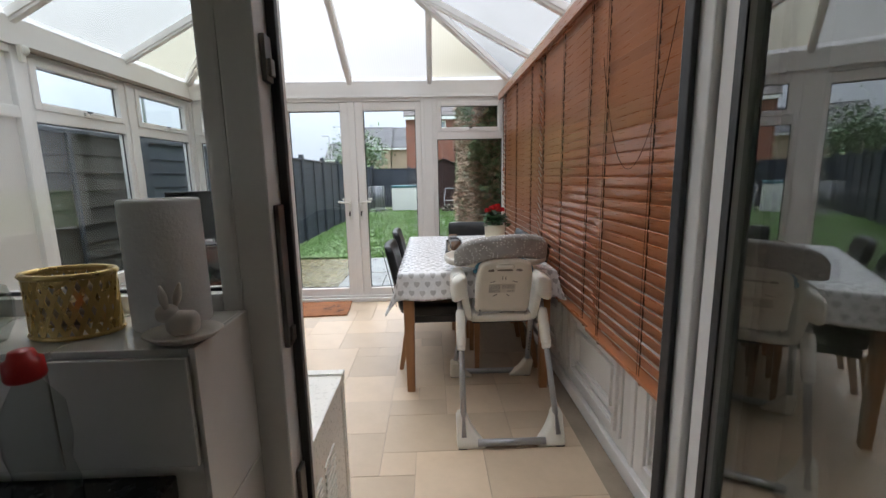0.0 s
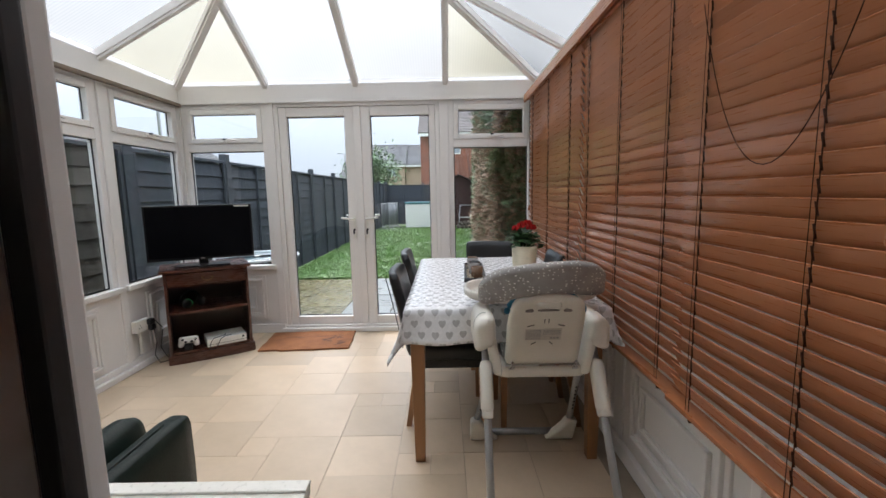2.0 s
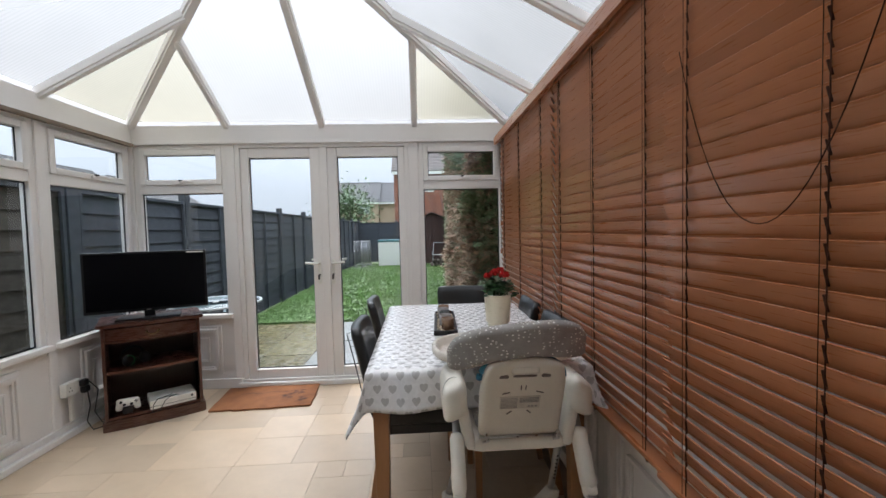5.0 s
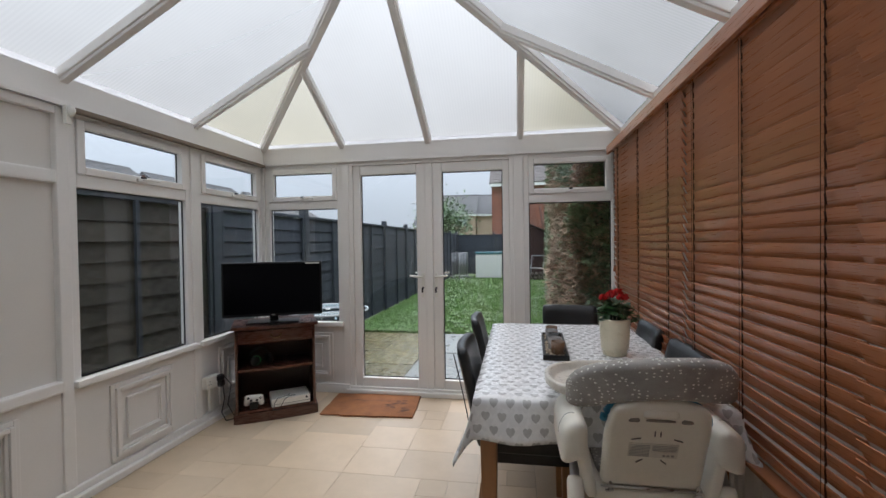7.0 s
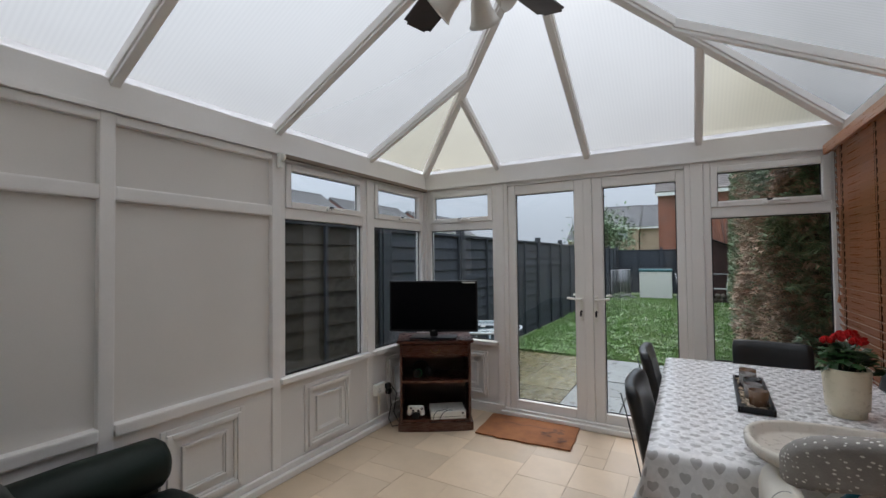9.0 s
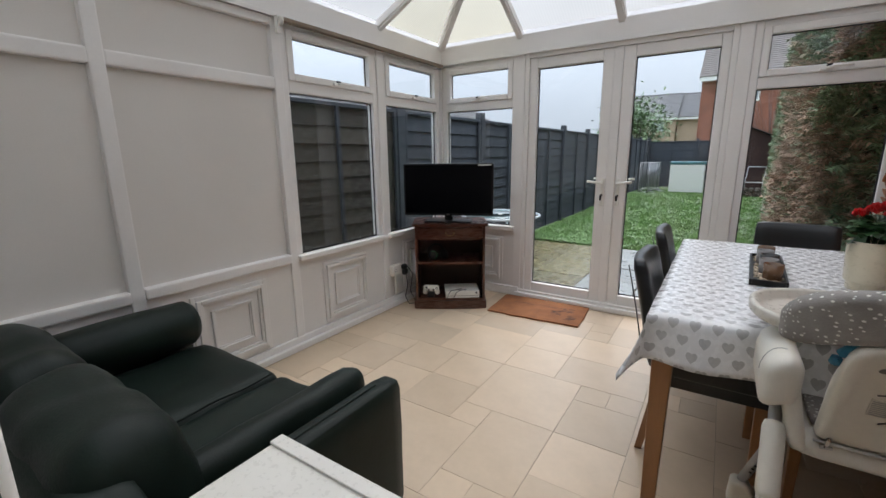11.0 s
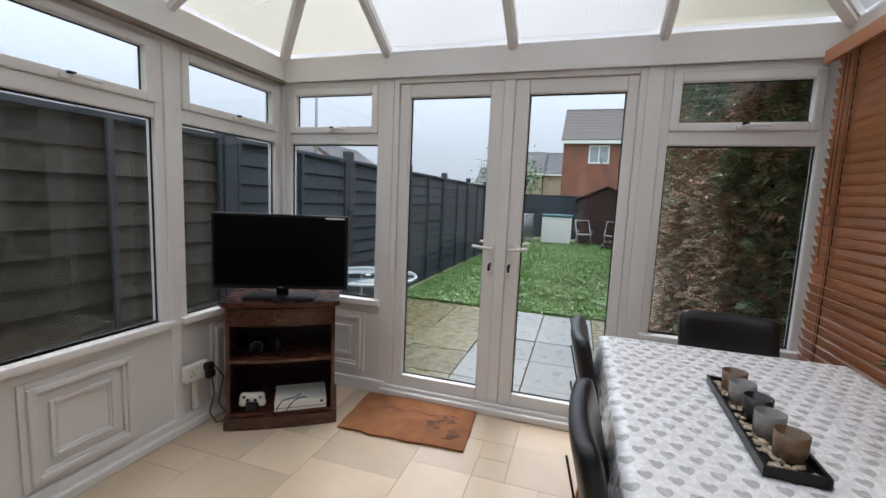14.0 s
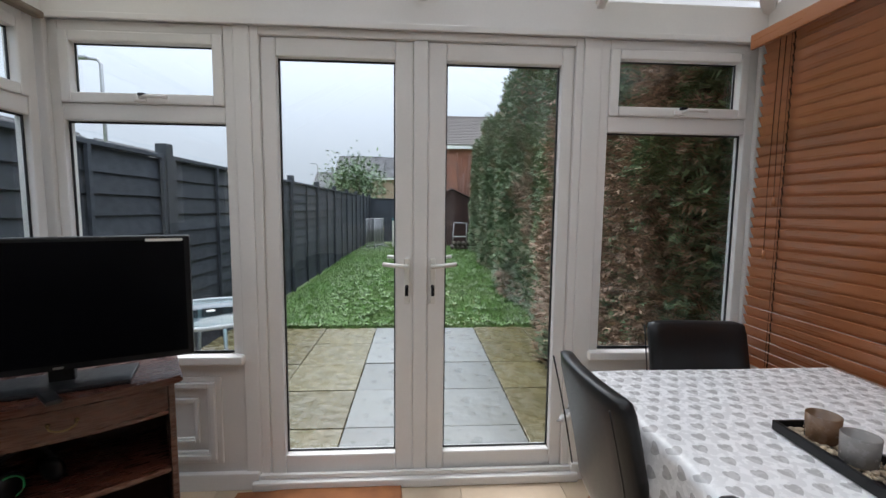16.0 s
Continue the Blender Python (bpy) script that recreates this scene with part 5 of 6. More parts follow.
air = thing("clothes_airer", -0.97, 1.05, 0, 0, "folded white clothes airer with teal end caps", "airer")
for k in range(3):
    b = bmesh.new()
    tube(b, [(0.14, -0.05 + 0.04 * k, 0.0), (0.14, -0.05 + 0.04 * k, 1.04)], 0.009, 8)
    tube(b, [(-0.42, -0.05 + 0.04 * k, 0.0), (-0.42, -0.05 + 0.04 * k, 1.04)], 0.009, 8)
    for j in range(7):
        tube(b, [(-0.42, -0.05 + 0.04 * k, 0.40 + 0.1 * j), (0.14, -0.05 + 0.04 * k, 0.40 + 0.1 * j)], 0.005, 6)
    part("frame", b, WHITEPL, air)
    for sx in (0.14, -0.42):
        part("end_cap", soft(bmesh.new(), sx - 0.018, sx + 0.018, -0.068 + 0.04 * k, -0.032 + 0.04 * k, 1.02, 1.065, 0.01, 4), TEAL, air, "teal end cap")

# ---- ceiling fan with lights ----
fan = thing("ceiling_fan", XM, 2.42, -0.05, 0, "brass ceiling fan with dark blades and frosted glass shades", "ceiling fan")
part("rod", lathe(bmesh.new(), [(0.05, 3.20), (0.05, 3.13), (0.014, 3.11), (0.014, 2.84)], 16), BRASS, fan)
part("motor", lathe(bmesh.new(), [(0.02, 2.85), (0.09, 2.83), (0.12, 2.79), (0.12, 2.74), (0.09, 2.70), (0.05, 2.69)], 28), BRASS, fan)
part("light_hub", lathe(bmesh.new(), [(0.045, 2.70), (0.045, 2.62), (0.052, 2.61), (0.052, 2.58), (0.03, 2.56), (0, 2.555)], 24), BRASS, fan)
for i in range(5):
    a = 72 * i + 2
    b = bmesh.new()
    box(b, 0.20, 0.60, -0.068, 0.068, -0.004, 0.004, 0.0)
    for v in b.verts:
        if v.co.x > 0.5:
            v.co.y *= 1.12
    bmesh.ops.bevel(b, geom=[e for e in b.edges if abs(e.verts[0].co.z - e.verts[1].co.z) > 1e-3], offset=0.025, segments=3, affect="EDGES")
    b.transform(pose(0, 0, 2.715, 0, 0, a) @ pose(0, 0, 0, 12))
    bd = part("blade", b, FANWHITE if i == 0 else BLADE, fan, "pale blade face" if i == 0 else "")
    b = bmesh.new()
    tube(b, [(0.10, 0, 0.02), (0.15, 0.0, -0.01), (0.20, 0.03, -0.012), (0.25, 0.0, -0.012), (0.20, -0.03, -0.012), (0.15, 0, -0.01)], 0.007, 6)
    b.transform(pose(0, 0, 2.715, 0, 0, a))
    part("blade_arm", b, BRASS, bd, "scrolled brass arm")
for i in range(4):
    a = 90 * i - 82
    m = pose(0, 0, 2.60, 0, 0, a) @ pose(0.045, 0, 0, 0, 128, 0)
    sh = part("shade", lathe(bmesh.new(), [(0.016, 0.02), (0.03, 0.03), (0.042, 0.06), (0.047, 0.09), (0.058, 0.125), (0.068, 0.14), (0.064, 0.14), (0.054, 0.124), (0.043, 0.09), (0.038, 0.06), (0.025, 0.034)], 20, m), OPALGLASS, fan, "frosted tulip glass shade")
    part("bulb", lathe(bmesh.new(), [(0.010, 0.03), (0.014, 0.06), (0.018, 0.09), (0.010, 0.115), (0, 0.12)], 12, m), GREYPL, sh)

# ---- things on the kitchen sill ----
ZS = 1.1065
pr = thing("paper_roll", -0.357, 0.778, ZS, 0, "upright roll of white kitchen paper on the tiled sill", "paper roll")
b = lathe(bmesh.new(), [(0.02, 0.0), (0.058, 0), (0.060, 0.004), (0.0595, 0.208), (0.057, 0.213), (0.021, 0.213), (0.02, 0.0)], 36)
part("paper", b, PAPER, pr)
bk = thing("woven_basket", -0.490, 0.740, ZS, 0, "gold woven metal basket filled with wrapped sweets", "basket")
RX, RY, BH = 0.066, 0.046, 0.100
for zz, r in ((0.004, 0.004), (BH, 0.005)):
    b = bmesh.new()
    tube(b, [(RX * math.cos(a), RY * math.sin(a), zz) for a in [2 * math.pi * i / 40 for i in range(41)]], r, 6)
    part("rim", b, GOLD, bk)
for sgn in (-1, 1):
    b = bmesh.new()
    for k in range(24):
        a0 = 2 * math.pi * k / 24
        pts = [(RX * (1 + 0.01 * sgn) * math.cos(a0 + sgn * 0.62 * u), RY * (1 + 0.01 * sgn) * math.sin(a0 + sgn * 0.62 * u), 0.006 + (BH - 0.008) * u) for u in (0, 0.25, 0.5, 0.75, 1)]
        for p, q in zip(pts, pts[1:]):
            beam(b, p, q, 0.0012, 0.007, 0, up=(0, 0, 1))
    part("weave", b, GOLD, bk)
b = bmesh.new()
rng = random.Random(12)
for k in range(26):
    soft(b, -0.02, 0.02, -0.012, 0.012, -0.008, 0.008, 0.007, 3, 0.002, k, m=pose(rng.uniform(-0.034, 0.034), rng.uniform(-0.02, 0.02), 0.016 + 0.0026 * k * rng.uniform(0.7, 1.1), rng.uniform(-40, 40), rng.uniform(-40, 40), rng.uniform(0, 360)))
tagged(part("sweets", b, WRAP, bk, "wrapped sweets"), "", "", "", "stuff")
pl = thing("dish", -0.293, 0.694, ZS, 0, "small cream oval dish on the tiled sill", "dish")
b = lathe(bmesh.new(), [(0.035, 0), (0.045, 0.003), (0.058, 0.013), (0.056, 0.015), (0.042, 0.006), (0, 0.005)], 32)
b.transform(Matrix.Diagonal((1, 0.82, 1, 1)))
part("dish", b, CERAMIC, pl)
rb = bmesh.new()
soft(rb, -0.03, 0.032, -0.02, 0.02, 0.0, 0.05, 0.02, 8)
soft(rb, -0.045, -0.005, -0.016, 0.016, 0.028, 0.064, 0.015, 8)
for yy, tilt in ((-0.010, -8), (0.010, 14)):
    lathe(rb, [(0.004, 0), (0.008, 0.015), (0.008, 0.028), (0.003, 0.045), (0, 0.048)], 10, pose(-0.022 + 0.01 * (yy > 0), yy, 0.058, 0, tilt, 0))
rb.transform(pose(-0.293, 0.694, ZS + 0.0065, 0, 0, 12) @ Matrix.Scale(0.78, 4))
tagged(mesh_ob("rabbit_figurine", rb, CERAMIC), "small cream ceramic rabbit sitting on the dish", "figurine")
bo = thing("soap_bottle", -0.41, 0.56, 0.911, 0, "clear plastic bottle with red cap on the worktop", "bottle")
part("bottle", lathe(bmesh.new(), [(0.03, 0), (0.034, 0.006), (0.034, 0.05), (0.029, 0.08), (0.034, 0.11), (0.032, 0.16), (0.014, 0.195), (0.014, 0.21)], 24), CLEARPL, bo)
part("cap", lathe(bmesh.new(), [(0.019, 0.2), (0.021, 0.205), (0.020, 0.225), (0.015, 0.228), (0.012, 0.237), (0, 0.238)], 20), REDCAP, bo, "red flip cap")
gl = thing("drinking_glass", -0.60, 0.70, ZS, 0, "clear drinking glass standing on the tiled sill", "glass")
part("glass", lathe(bmesh.new(), [(0.026, 0), (0.038, 0.03), (0.040, 0.06), (0.034, 0.085), (0.032, 0.085), (0.037, 0.06), (0.035, 0.03), (0, 0.006)], 24), CLEARPL, gl)

# ---- the garden ----
ZG = -0.15
lawn = bmesh.new()
bmesh.ops.create_grid(lawn, x_segments=24, y_segments=60, size=0.5)
for v in lawn.verts:
    v.co = (-0.4 + v.co.x * 5.4, 14.2 + v.co.y * 13.0, ZG + 0.02 * noise.noise(Vector((v.co.x * 5, v.co.y * 14, 0))))
tagged(mesh_ob("lawn", lawn, EARTH), "short damp winter lawn", "lawn", "", "structure")
rng = random.Random(5)


def blades(name, count, area, hmin, hmax, label):
    verts, faces = [], []
    for i in range(count):
        x, y = area(rng)
        h, a = rng.uniform(hmin, hmax), rng.uniform(0, 6.28)
        w = 0.004 + 0.0007 * (y - 7)
        lean = rng.uniform(0.1, 0.8) * h
        k = len(verts)
        dx, dy = math.cos(a) * w, math.sin(a) * w
        z = ZG - 0.01
        verts += [(x - dx, y - dy, z), (x + dx, y + dy, z), (x + math.sin(a) * lean, y - math.cos(a) * lean, z + h)]
        faces.append((k, k + 1, k + 2))
    me = bpy.data.meshes.new(name)
    me.from_pydata(verts, [], faces)
    me.materials.append(GRASS)
    return tagged(new(name, me), label, "grass", "", "stuff")


blades("grass", 90000, lambda r: (-2.75 + 4.6 * r.random(), 7.8 + 12.2 * r.random() ** 1.7), 0.03, 0.075, "short green lawn grass, thick and damp")
blades("tall_grass", 16000, lambda r: (-2.75 + abs(r.gauss(0, 0.45)), 7.8 + 9 * r.random() ** 1.4), 0.06, 0.15, "taller weedy grass along the dark fence")


def weeds(count):
    """Low rosettes of broad leaves, thickest beside the fence."""
    r = random.Random(17)
    verts, faces = [], []
    for i in range(count):
        x = -2.7 + (abs(r.gauss(0, 0.5)) if r.random() < 0.6 else 4.3 * r.random())
        y = 7.85 + 10 * r.random() ** 1.6
        for q in range(7):
            a, l, w = q * 0.9 + r.uniform(0, 0.6), r.uniform(0.04, 0.09), r.uniform(0.010, 0.020)
            c, d, rise = math.cos(a), math.sin(a), r.uniform(0.01, 0.05)
            k, z = len(verts), ZG + 0.03
            verts += [(x, y, z), (x + c * l * 0.6 - d * w, y + d * l * 0.6 + c * w, z + rise), (x + c * l, y + d * l, z + rise * 0.7), (x + c * l * 0.6 + d * w, y + d * l * 0.6 - c * w, z + rise)]
            faces.append((k, k + 1, k + 2, k + 3))
    me = bpy.data.meshes.new("weeds")
    me.from_pydata(verts, [], faces)
    me.materials.append(mat("weed_leaf", (0.11, 0.20, 0.05), 0.4, 0.2, 3, 40, 0, second=(0.15, 0.26, 0.07), island=0.2))
    return tagged(new("weeds", me), "broad-leaved weeds growing in the damp lawn", "weeds", "", "stuff")


weeds(2600)


def fence_run(name, x0, y0, x1, y1, panels, material, side, label, zt=1.80, first_brown=0):
    """Lap panels between posts; side is the sign of the normal to the garden."""
    run = thing(name, x0, y0, 0, math.degrees(math.atan2(y1 - y0, x1 - x0)), label, "fence")
    length = math.hypot(x1 - x0, y1 - y0)
    pw = length / panels
    nb = 12
    bh = (zt - ZG - 0.08) / nb
    bm = bmesh.new()
    box(bm, 0.05, pw - 0.05, -0.008, 0.008, -0.012, bh + 0.012, 0.0, pose(0, 0, 0, side * 7, 0, 0))
    bmesh.ops.subdivide_edges(bm, edges=[e for e in bm.edges if e.calc_length() > 0.5], cuts=6)
    for v in bm.verts:
        v.co.z += 0.010 * noise.noise(Vector((v.co.x * 3.1, 3, 0))) * (1 if v.co.z > bh / 2 else 0.8)
    meshes = []
    for m in (material, FENCEBROWN):
        me = bpy.data.meshes.new("board")
        bm.to_mesh(me)
        me.materials.append(m)
        meshes.append(me)
    bm.free()
    bt = bx(-0.018, 0.018, -0.014, 0.014, 0, zt - ZG - 0.06, bev=0.003)
    btm = bpy.data.meshes.new("batten")
    bt.to_mesh(btm)
    bt.free()
    btm.materials.append(material)
    ps = bx(-0.05, 0.05, -0.05, 0.05, 0, zt - ZG + 0.10, bev=0.008)
    psm = bpy.data.meshes.new("post")
    ps.to_mesh(psm)
    ps.free()
    psm.materials.append(material)

    def add(nm, me, x, y, z, rx=0, ry=0):
        o = new(nm, me)
        o.parent = run
        o.matrix_basis = pose(x, y, z, rx, ry)

    for p in range(panels):
        for k in range(nb):
            add("board", meshes[1 if p < first_brown else 0], p * pw, rng.uniform(-0.004, 0.004), ZG + 0.04 + bh * k, 0, rng.uniform(-0.25, 0.25))
        for u in (0.08, pw * 0.5, pw - 0.08):
            add("batten", btm, p * pw + u, side * 0.026, ZG + 0.03)
        add("post", psm, p * pw, 0, ZG)
        cp = bx(p * pw + 0.04, (p + 1) * pw - 0.04, -0.03, 0.03, zt - 0.03, zt + 0.005, bev=0.004)
        part("cap_rail", cp, material, run)
    add("post", psm, length, 0, ZG)
    return run


fence_run("lap_fence", -3.05, 1.2, -2.98, 4.75, 2, FENCE, -1, "weathered brown-grey lap fence beside the conservatory", 1.80, 2)
fence_run("dark_lap_fence", -2.98, 4.78, -2.72, 21.2, 9, FENCE, -1, "dark-stained lap fence along the garden", 1.80)
fence_run("back_fence", -2.70, 21.3, 2.6, 21.3, 3, FENCE, -1, "dark fence closing the end of the garden", 1.75)

pav = structure("pavement", "wet riven paving slabs, some mossy yellow", "paving")
part("bed", bx(-3.0, 1.3, 4.75, 7.80, -0.24, -0.165), GROUT, pav)
sl = {}
for mk in (SLAB, SLABY):
    for w in (0.447, 0.597):
        b = bx(0.004, w - 0.001, 0.004, 0.593, -0.045, 0.0, bev=0.006)
        me = bpy.data.meshes.new("slab")
        b.to_mesh(me)
        b.free()
        me.materials.append(mk)
        sl[mk.name, w] = me
for r in range(5):
    x = -3.0
    while x < 1.2:
        w = 0.597
        mossy = x < -1.55 or x > -0.05 or rng.random() < 0.06
        o = new("slab", sl[(SLABY if mossy else SLAB).name, w])
        o.parent = pav
        o.location = (x, 4.78 + 0.6 * r, -0.115 + rng.uniform(-0.003, 0.003))
        o.rotation_euler = (radians(rng.uniform(-0.25, 0.25)), radians(rng.uniform(-0.25, 0.25)), 0)
        x += 0.6

gt = thing("garden_table", -2.22, 5.78, -0.115, 0, "round garden table with wet glass top outside the window", "table")
part("glass_top", lathe(bmesh.new(), [(0.0, 0.695), (0.47, 0.695), (0.475, 0.70), (0.47, 0.706), (0.0, 0.706)], 48), TOPGLASS, gt)
b = bmesh.new()
tube(b, [(0.478 * math.cos(a), 0.478 * math.sin(a), 0.70) for a in [2 * math.pi * i / 48 for i in range(49)]], 0.014, 8)
part("rim", b, mat("pale_rim", (0.55, 0.58, 0.6), 0.3), gt)
part("umbrella_hole", lathe(bmesh.new(), [(0.03, 0.707), (0.03, 0.712), (0.02, 0.712)], 16), WHITEPL, gt)
for i in range(4):
    b = bmesh.new()
    tube(b, [(0.40 * math.cos(i * 1.57 + 0.7), 0.40 * math.sin(i * 1.57 + 0.7), 0.0), (0.30 * math.cos(i * 1.57 + 0.7), 0.30 * math.sin(i * 1.57 + 0.7), 0.69)], 0.014, 8)
    part("leg", b, TUBE, gt)

# conifer hedge: rough core, coloured dark as inner shade, with tens of thousands of sprays
hedge = thing("conifer_hedge", 0, 0, 0, 0, "tall conifer hedge, green with brown dead patches", "hedge")


def hedge_x(y):
    return 0.64 + 0.068 * (y - 5.2) + 0.12 * math.sin(y * 1.7)


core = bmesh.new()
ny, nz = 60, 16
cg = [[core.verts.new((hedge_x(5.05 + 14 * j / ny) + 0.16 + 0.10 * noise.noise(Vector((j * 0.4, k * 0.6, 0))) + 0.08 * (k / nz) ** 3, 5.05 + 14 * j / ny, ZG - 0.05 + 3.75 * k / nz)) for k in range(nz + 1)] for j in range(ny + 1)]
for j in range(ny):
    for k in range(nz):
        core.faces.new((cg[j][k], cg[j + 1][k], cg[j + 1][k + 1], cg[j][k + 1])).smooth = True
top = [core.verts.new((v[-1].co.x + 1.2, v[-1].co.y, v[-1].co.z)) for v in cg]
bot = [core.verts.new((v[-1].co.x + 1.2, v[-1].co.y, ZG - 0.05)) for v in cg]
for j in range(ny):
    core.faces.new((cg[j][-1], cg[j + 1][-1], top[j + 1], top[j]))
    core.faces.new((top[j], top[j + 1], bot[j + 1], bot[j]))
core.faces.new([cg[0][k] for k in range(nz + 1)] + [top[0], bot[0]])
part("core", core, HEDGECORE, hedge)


def sprays(count, dead, seed):
    """Feathery sprays: each a twig with paired leaflets."""
    r = random.Random(seed)
    verts, faces = [], []
    made = 0
    while made < count:
        y = 5.05 + 14 * r.random() ** 2.2
        z = ZG + 3.75 * r.random()
        f = noise.noise(Vector((y * 0.75, z * 0.8, 1.3))) + 0.5 * noise.noise(Vector((y * 2.2, z * 2.1, 4.1)))
        brown = f + 0.55 * math.exp(-((y - 6.2 - 0.2 * math.sin(z * 2)) / 0.85) ** 2) > 0.26 + (0.25 if z > 2.6 else 0) + 0.05 * max(0, y - 7.5)
        if brown != dead and r.random() > 0.16:
            continue
        made += 1
        x = hedge_x(y) + 0.10 * noise.noise(Vector((y * 1.6, z * 1.6, 0))) + 0.08 * ((z - ZG) / 3.75) ** 3 + r.uniform(-0.06, 0.12)
        d = Vector((-r.uniform(0.2, 1.0), r.uniform(-0.9, 0.9), r.uniform(-0.55, 0.8))).normalized()
        side = d.cross(Vector((r.uniform(-0.5, 0.5), r.uniform(-0.5, 0.5), 1))).normalized()
        s = r.uniform(0.05, 0.14) * (1 + 0.06 * (y - 5))
        if r.random() < 0.10:
            x, y = hedge_x(5.05) + 1.2 * r.random(), 5.05 - r.uniform(-0.03, 0.14)
            d = Vector((r.uniform(-0.9, 0.6), -1, r.uniform(-0.5, 0.7))).normalized()
        p = Vector((x, y, z))
        n = 4
        for q in range(n):
            u = q / n
            base = p + d * s * u
            l = s * 0.50 * (1 - 0.55 * u)
            for sg in (-1, 1):
                k = len(verts)
                tip = base + (d * 0.8 + side * sg * 0.8).normalized() * l + Vector((0, 0, -0.12 * l))
                wv = d * s * 0.085
                verts += [tuple(base - wv * 0.6), tuple(base + wv * 1.3), tuple(tip)]
                faces.append((k, k + 1, k + 2))
    nm = "dead_sprays" if dead else "green_sprays"
    me = bpy.data.meshes.new(nm)
    me.from_pydata(verts, [], faces)
    me.materials.append(HEDGEDEAD if dead else HEDGE)
    o = new(nm, me)
    o.parent = hedge
    tagged(o, "brown dead twigs" if dead else "green feathery sprays", "", "", "stuff")


sprays(100000, False, 1)
sprays(44000, True, 2)

# shed, board, barriers and chairs at the end of the lawn
shed = thing("garden_shed", 0.72, 19.6, ZG, 0, "dark brown wooden shed with a pitched roof", "shed")
part("wall", bx(-1.0, 1.0, 0, 1.8, 0, 1.75), SHEDWOOD, shed)
b = bmesh.new()
v = [b.verts.new(p) for p in ((-1.0, 0, 1.75), (1.0, 0, 1.75), (0, 0, 2.25), (-1.0, 1.8, 1.75), (1.0, 1.8, 1.75), (0, 1.8, 2.25))]
b.faces.new((v[0], v[1], v[2])), b.faces.new((v[5], v[4], v[3]))
part("gable", b, SHEDWOOD, shed)
for sx in (-1, 1):
    b = bmesh.new()
    beam(b, (sx * 0.55, -0.12, 2.005 + 0.02), (sx * 0.55, 1.9, 2.005 + 0.02), 1.30, 0.03, 0.004, up=(sx * 0.5, 0, 1.1))
    part("roof", b, mat("shed_felt", (0.06, 0.05, 0.05), 0.9), shed)
for k in range(11):
    part("board", bx(-0.99, 0.99, -0.015 - 0.003 * (k % 2), -0.001, 0.02 + 0.155 * k, 0.168 + 0.155 * k), SHEDWOOD, shed)
part("door", bx(-0.42, 0.42, -0.035, -0.02, 0.05, 1.7, bev=0.004), SHEDWOOD, shed)
bdv = thing("storage_box", -1.05, 18.9, ZG, 0, "white garden storage box with teal lid", "box")
part("body", bx(-0.55, 0.55, 0, 0.6, 0.03, 1.02, bev=0.01), WHITEPL, bdv)
part("lid", bx(-0.57, 0.57, -0.02, 0.62, 1.022, 1.12, bev=0.02), mat("teal_lid", (0.06, 0.18, 0.2), 0.5), bdv)
for i, (x0, rz) in enumerate(((-2.25, 70), (-2.05, 80))):
    br = thing("metal_barrier", x0, 18.4, ZG, rz, "grey tubular metal barrier leaning by the fence", "barrier", "barriers by the fence")
    b = bmesh.new()
    tube(b, [(-0.6, 0, 0.05), (-0.6, 0, 1.1), (0.6, 0, 1.1), (0.6, 0, 0.05)], 0.02, 6)
    for k in range(10):
        tube(b, [(-0.5 + 0.11 * k, 0, 0.15), (-0.5 + 0.11 * k, 0, 1.1)], 0.008, 5)
    tube(b, [(-0.6, 0, 0.15), (0.6, 0, 0.15)], 0.016, 6)
    part("rails", b, TUBE, br)
    for sx in (-0.5, 0.5):
        b = bmesh.new()
        tube(b, [(sx, -0.3, 0.02), (sx, 0, 0.12), (sx, 0.3, 0.02)], 0.016, 6)
        part("foot", b, TUBE, br)
for i, (x0, rz) in enumerate(((-0.05, 15), (0.95, -10))):
    fc = thing("folding_chair", x0, 18.6, ZG, rz, "white-framed folding garden chair", "chair", "garden chairs by the shed")
    for sx in (-0.25, 0.25):
        b = bmesh.new()
        tube(b, [(sx, -0.3, 0), (sx, 0.3, 0.95)], 0.012, 6)
        tube(b, [(sx, 0.3, 0), (sx, -0.25, 0.6), (sx, 0.15, 0.62)], 0.018, 6)
        part("side_frame", b, TUBE, fc)
    b = bmesh.new()
    tube(b, [(-0.25, 0.3, 0.95), (0.25, 0.3, 0.95)], 0.018, 6)
    part("top_rail", b, TUBE, fc)
    part("seat", bx(-0.25, 0.25, -0.25, 0.15, 0.44, 0.46), GREYPL, fc)
lg = thing("log_pile", 1.0, 18.2, ZG, 0, "low pile of dark logs before the shed", "logs")
for k in range(9):
    b = lathe(bmesh.new(), [(0.075, -0.3), (0.08, 0.3)], 10, pose(-0.35 + 0.17 * (k % 5) + 0.08 * (k // 5), 0, 0.08 + 0.14 * (k // 5), 90))
    part("log", b, BARK, lg)


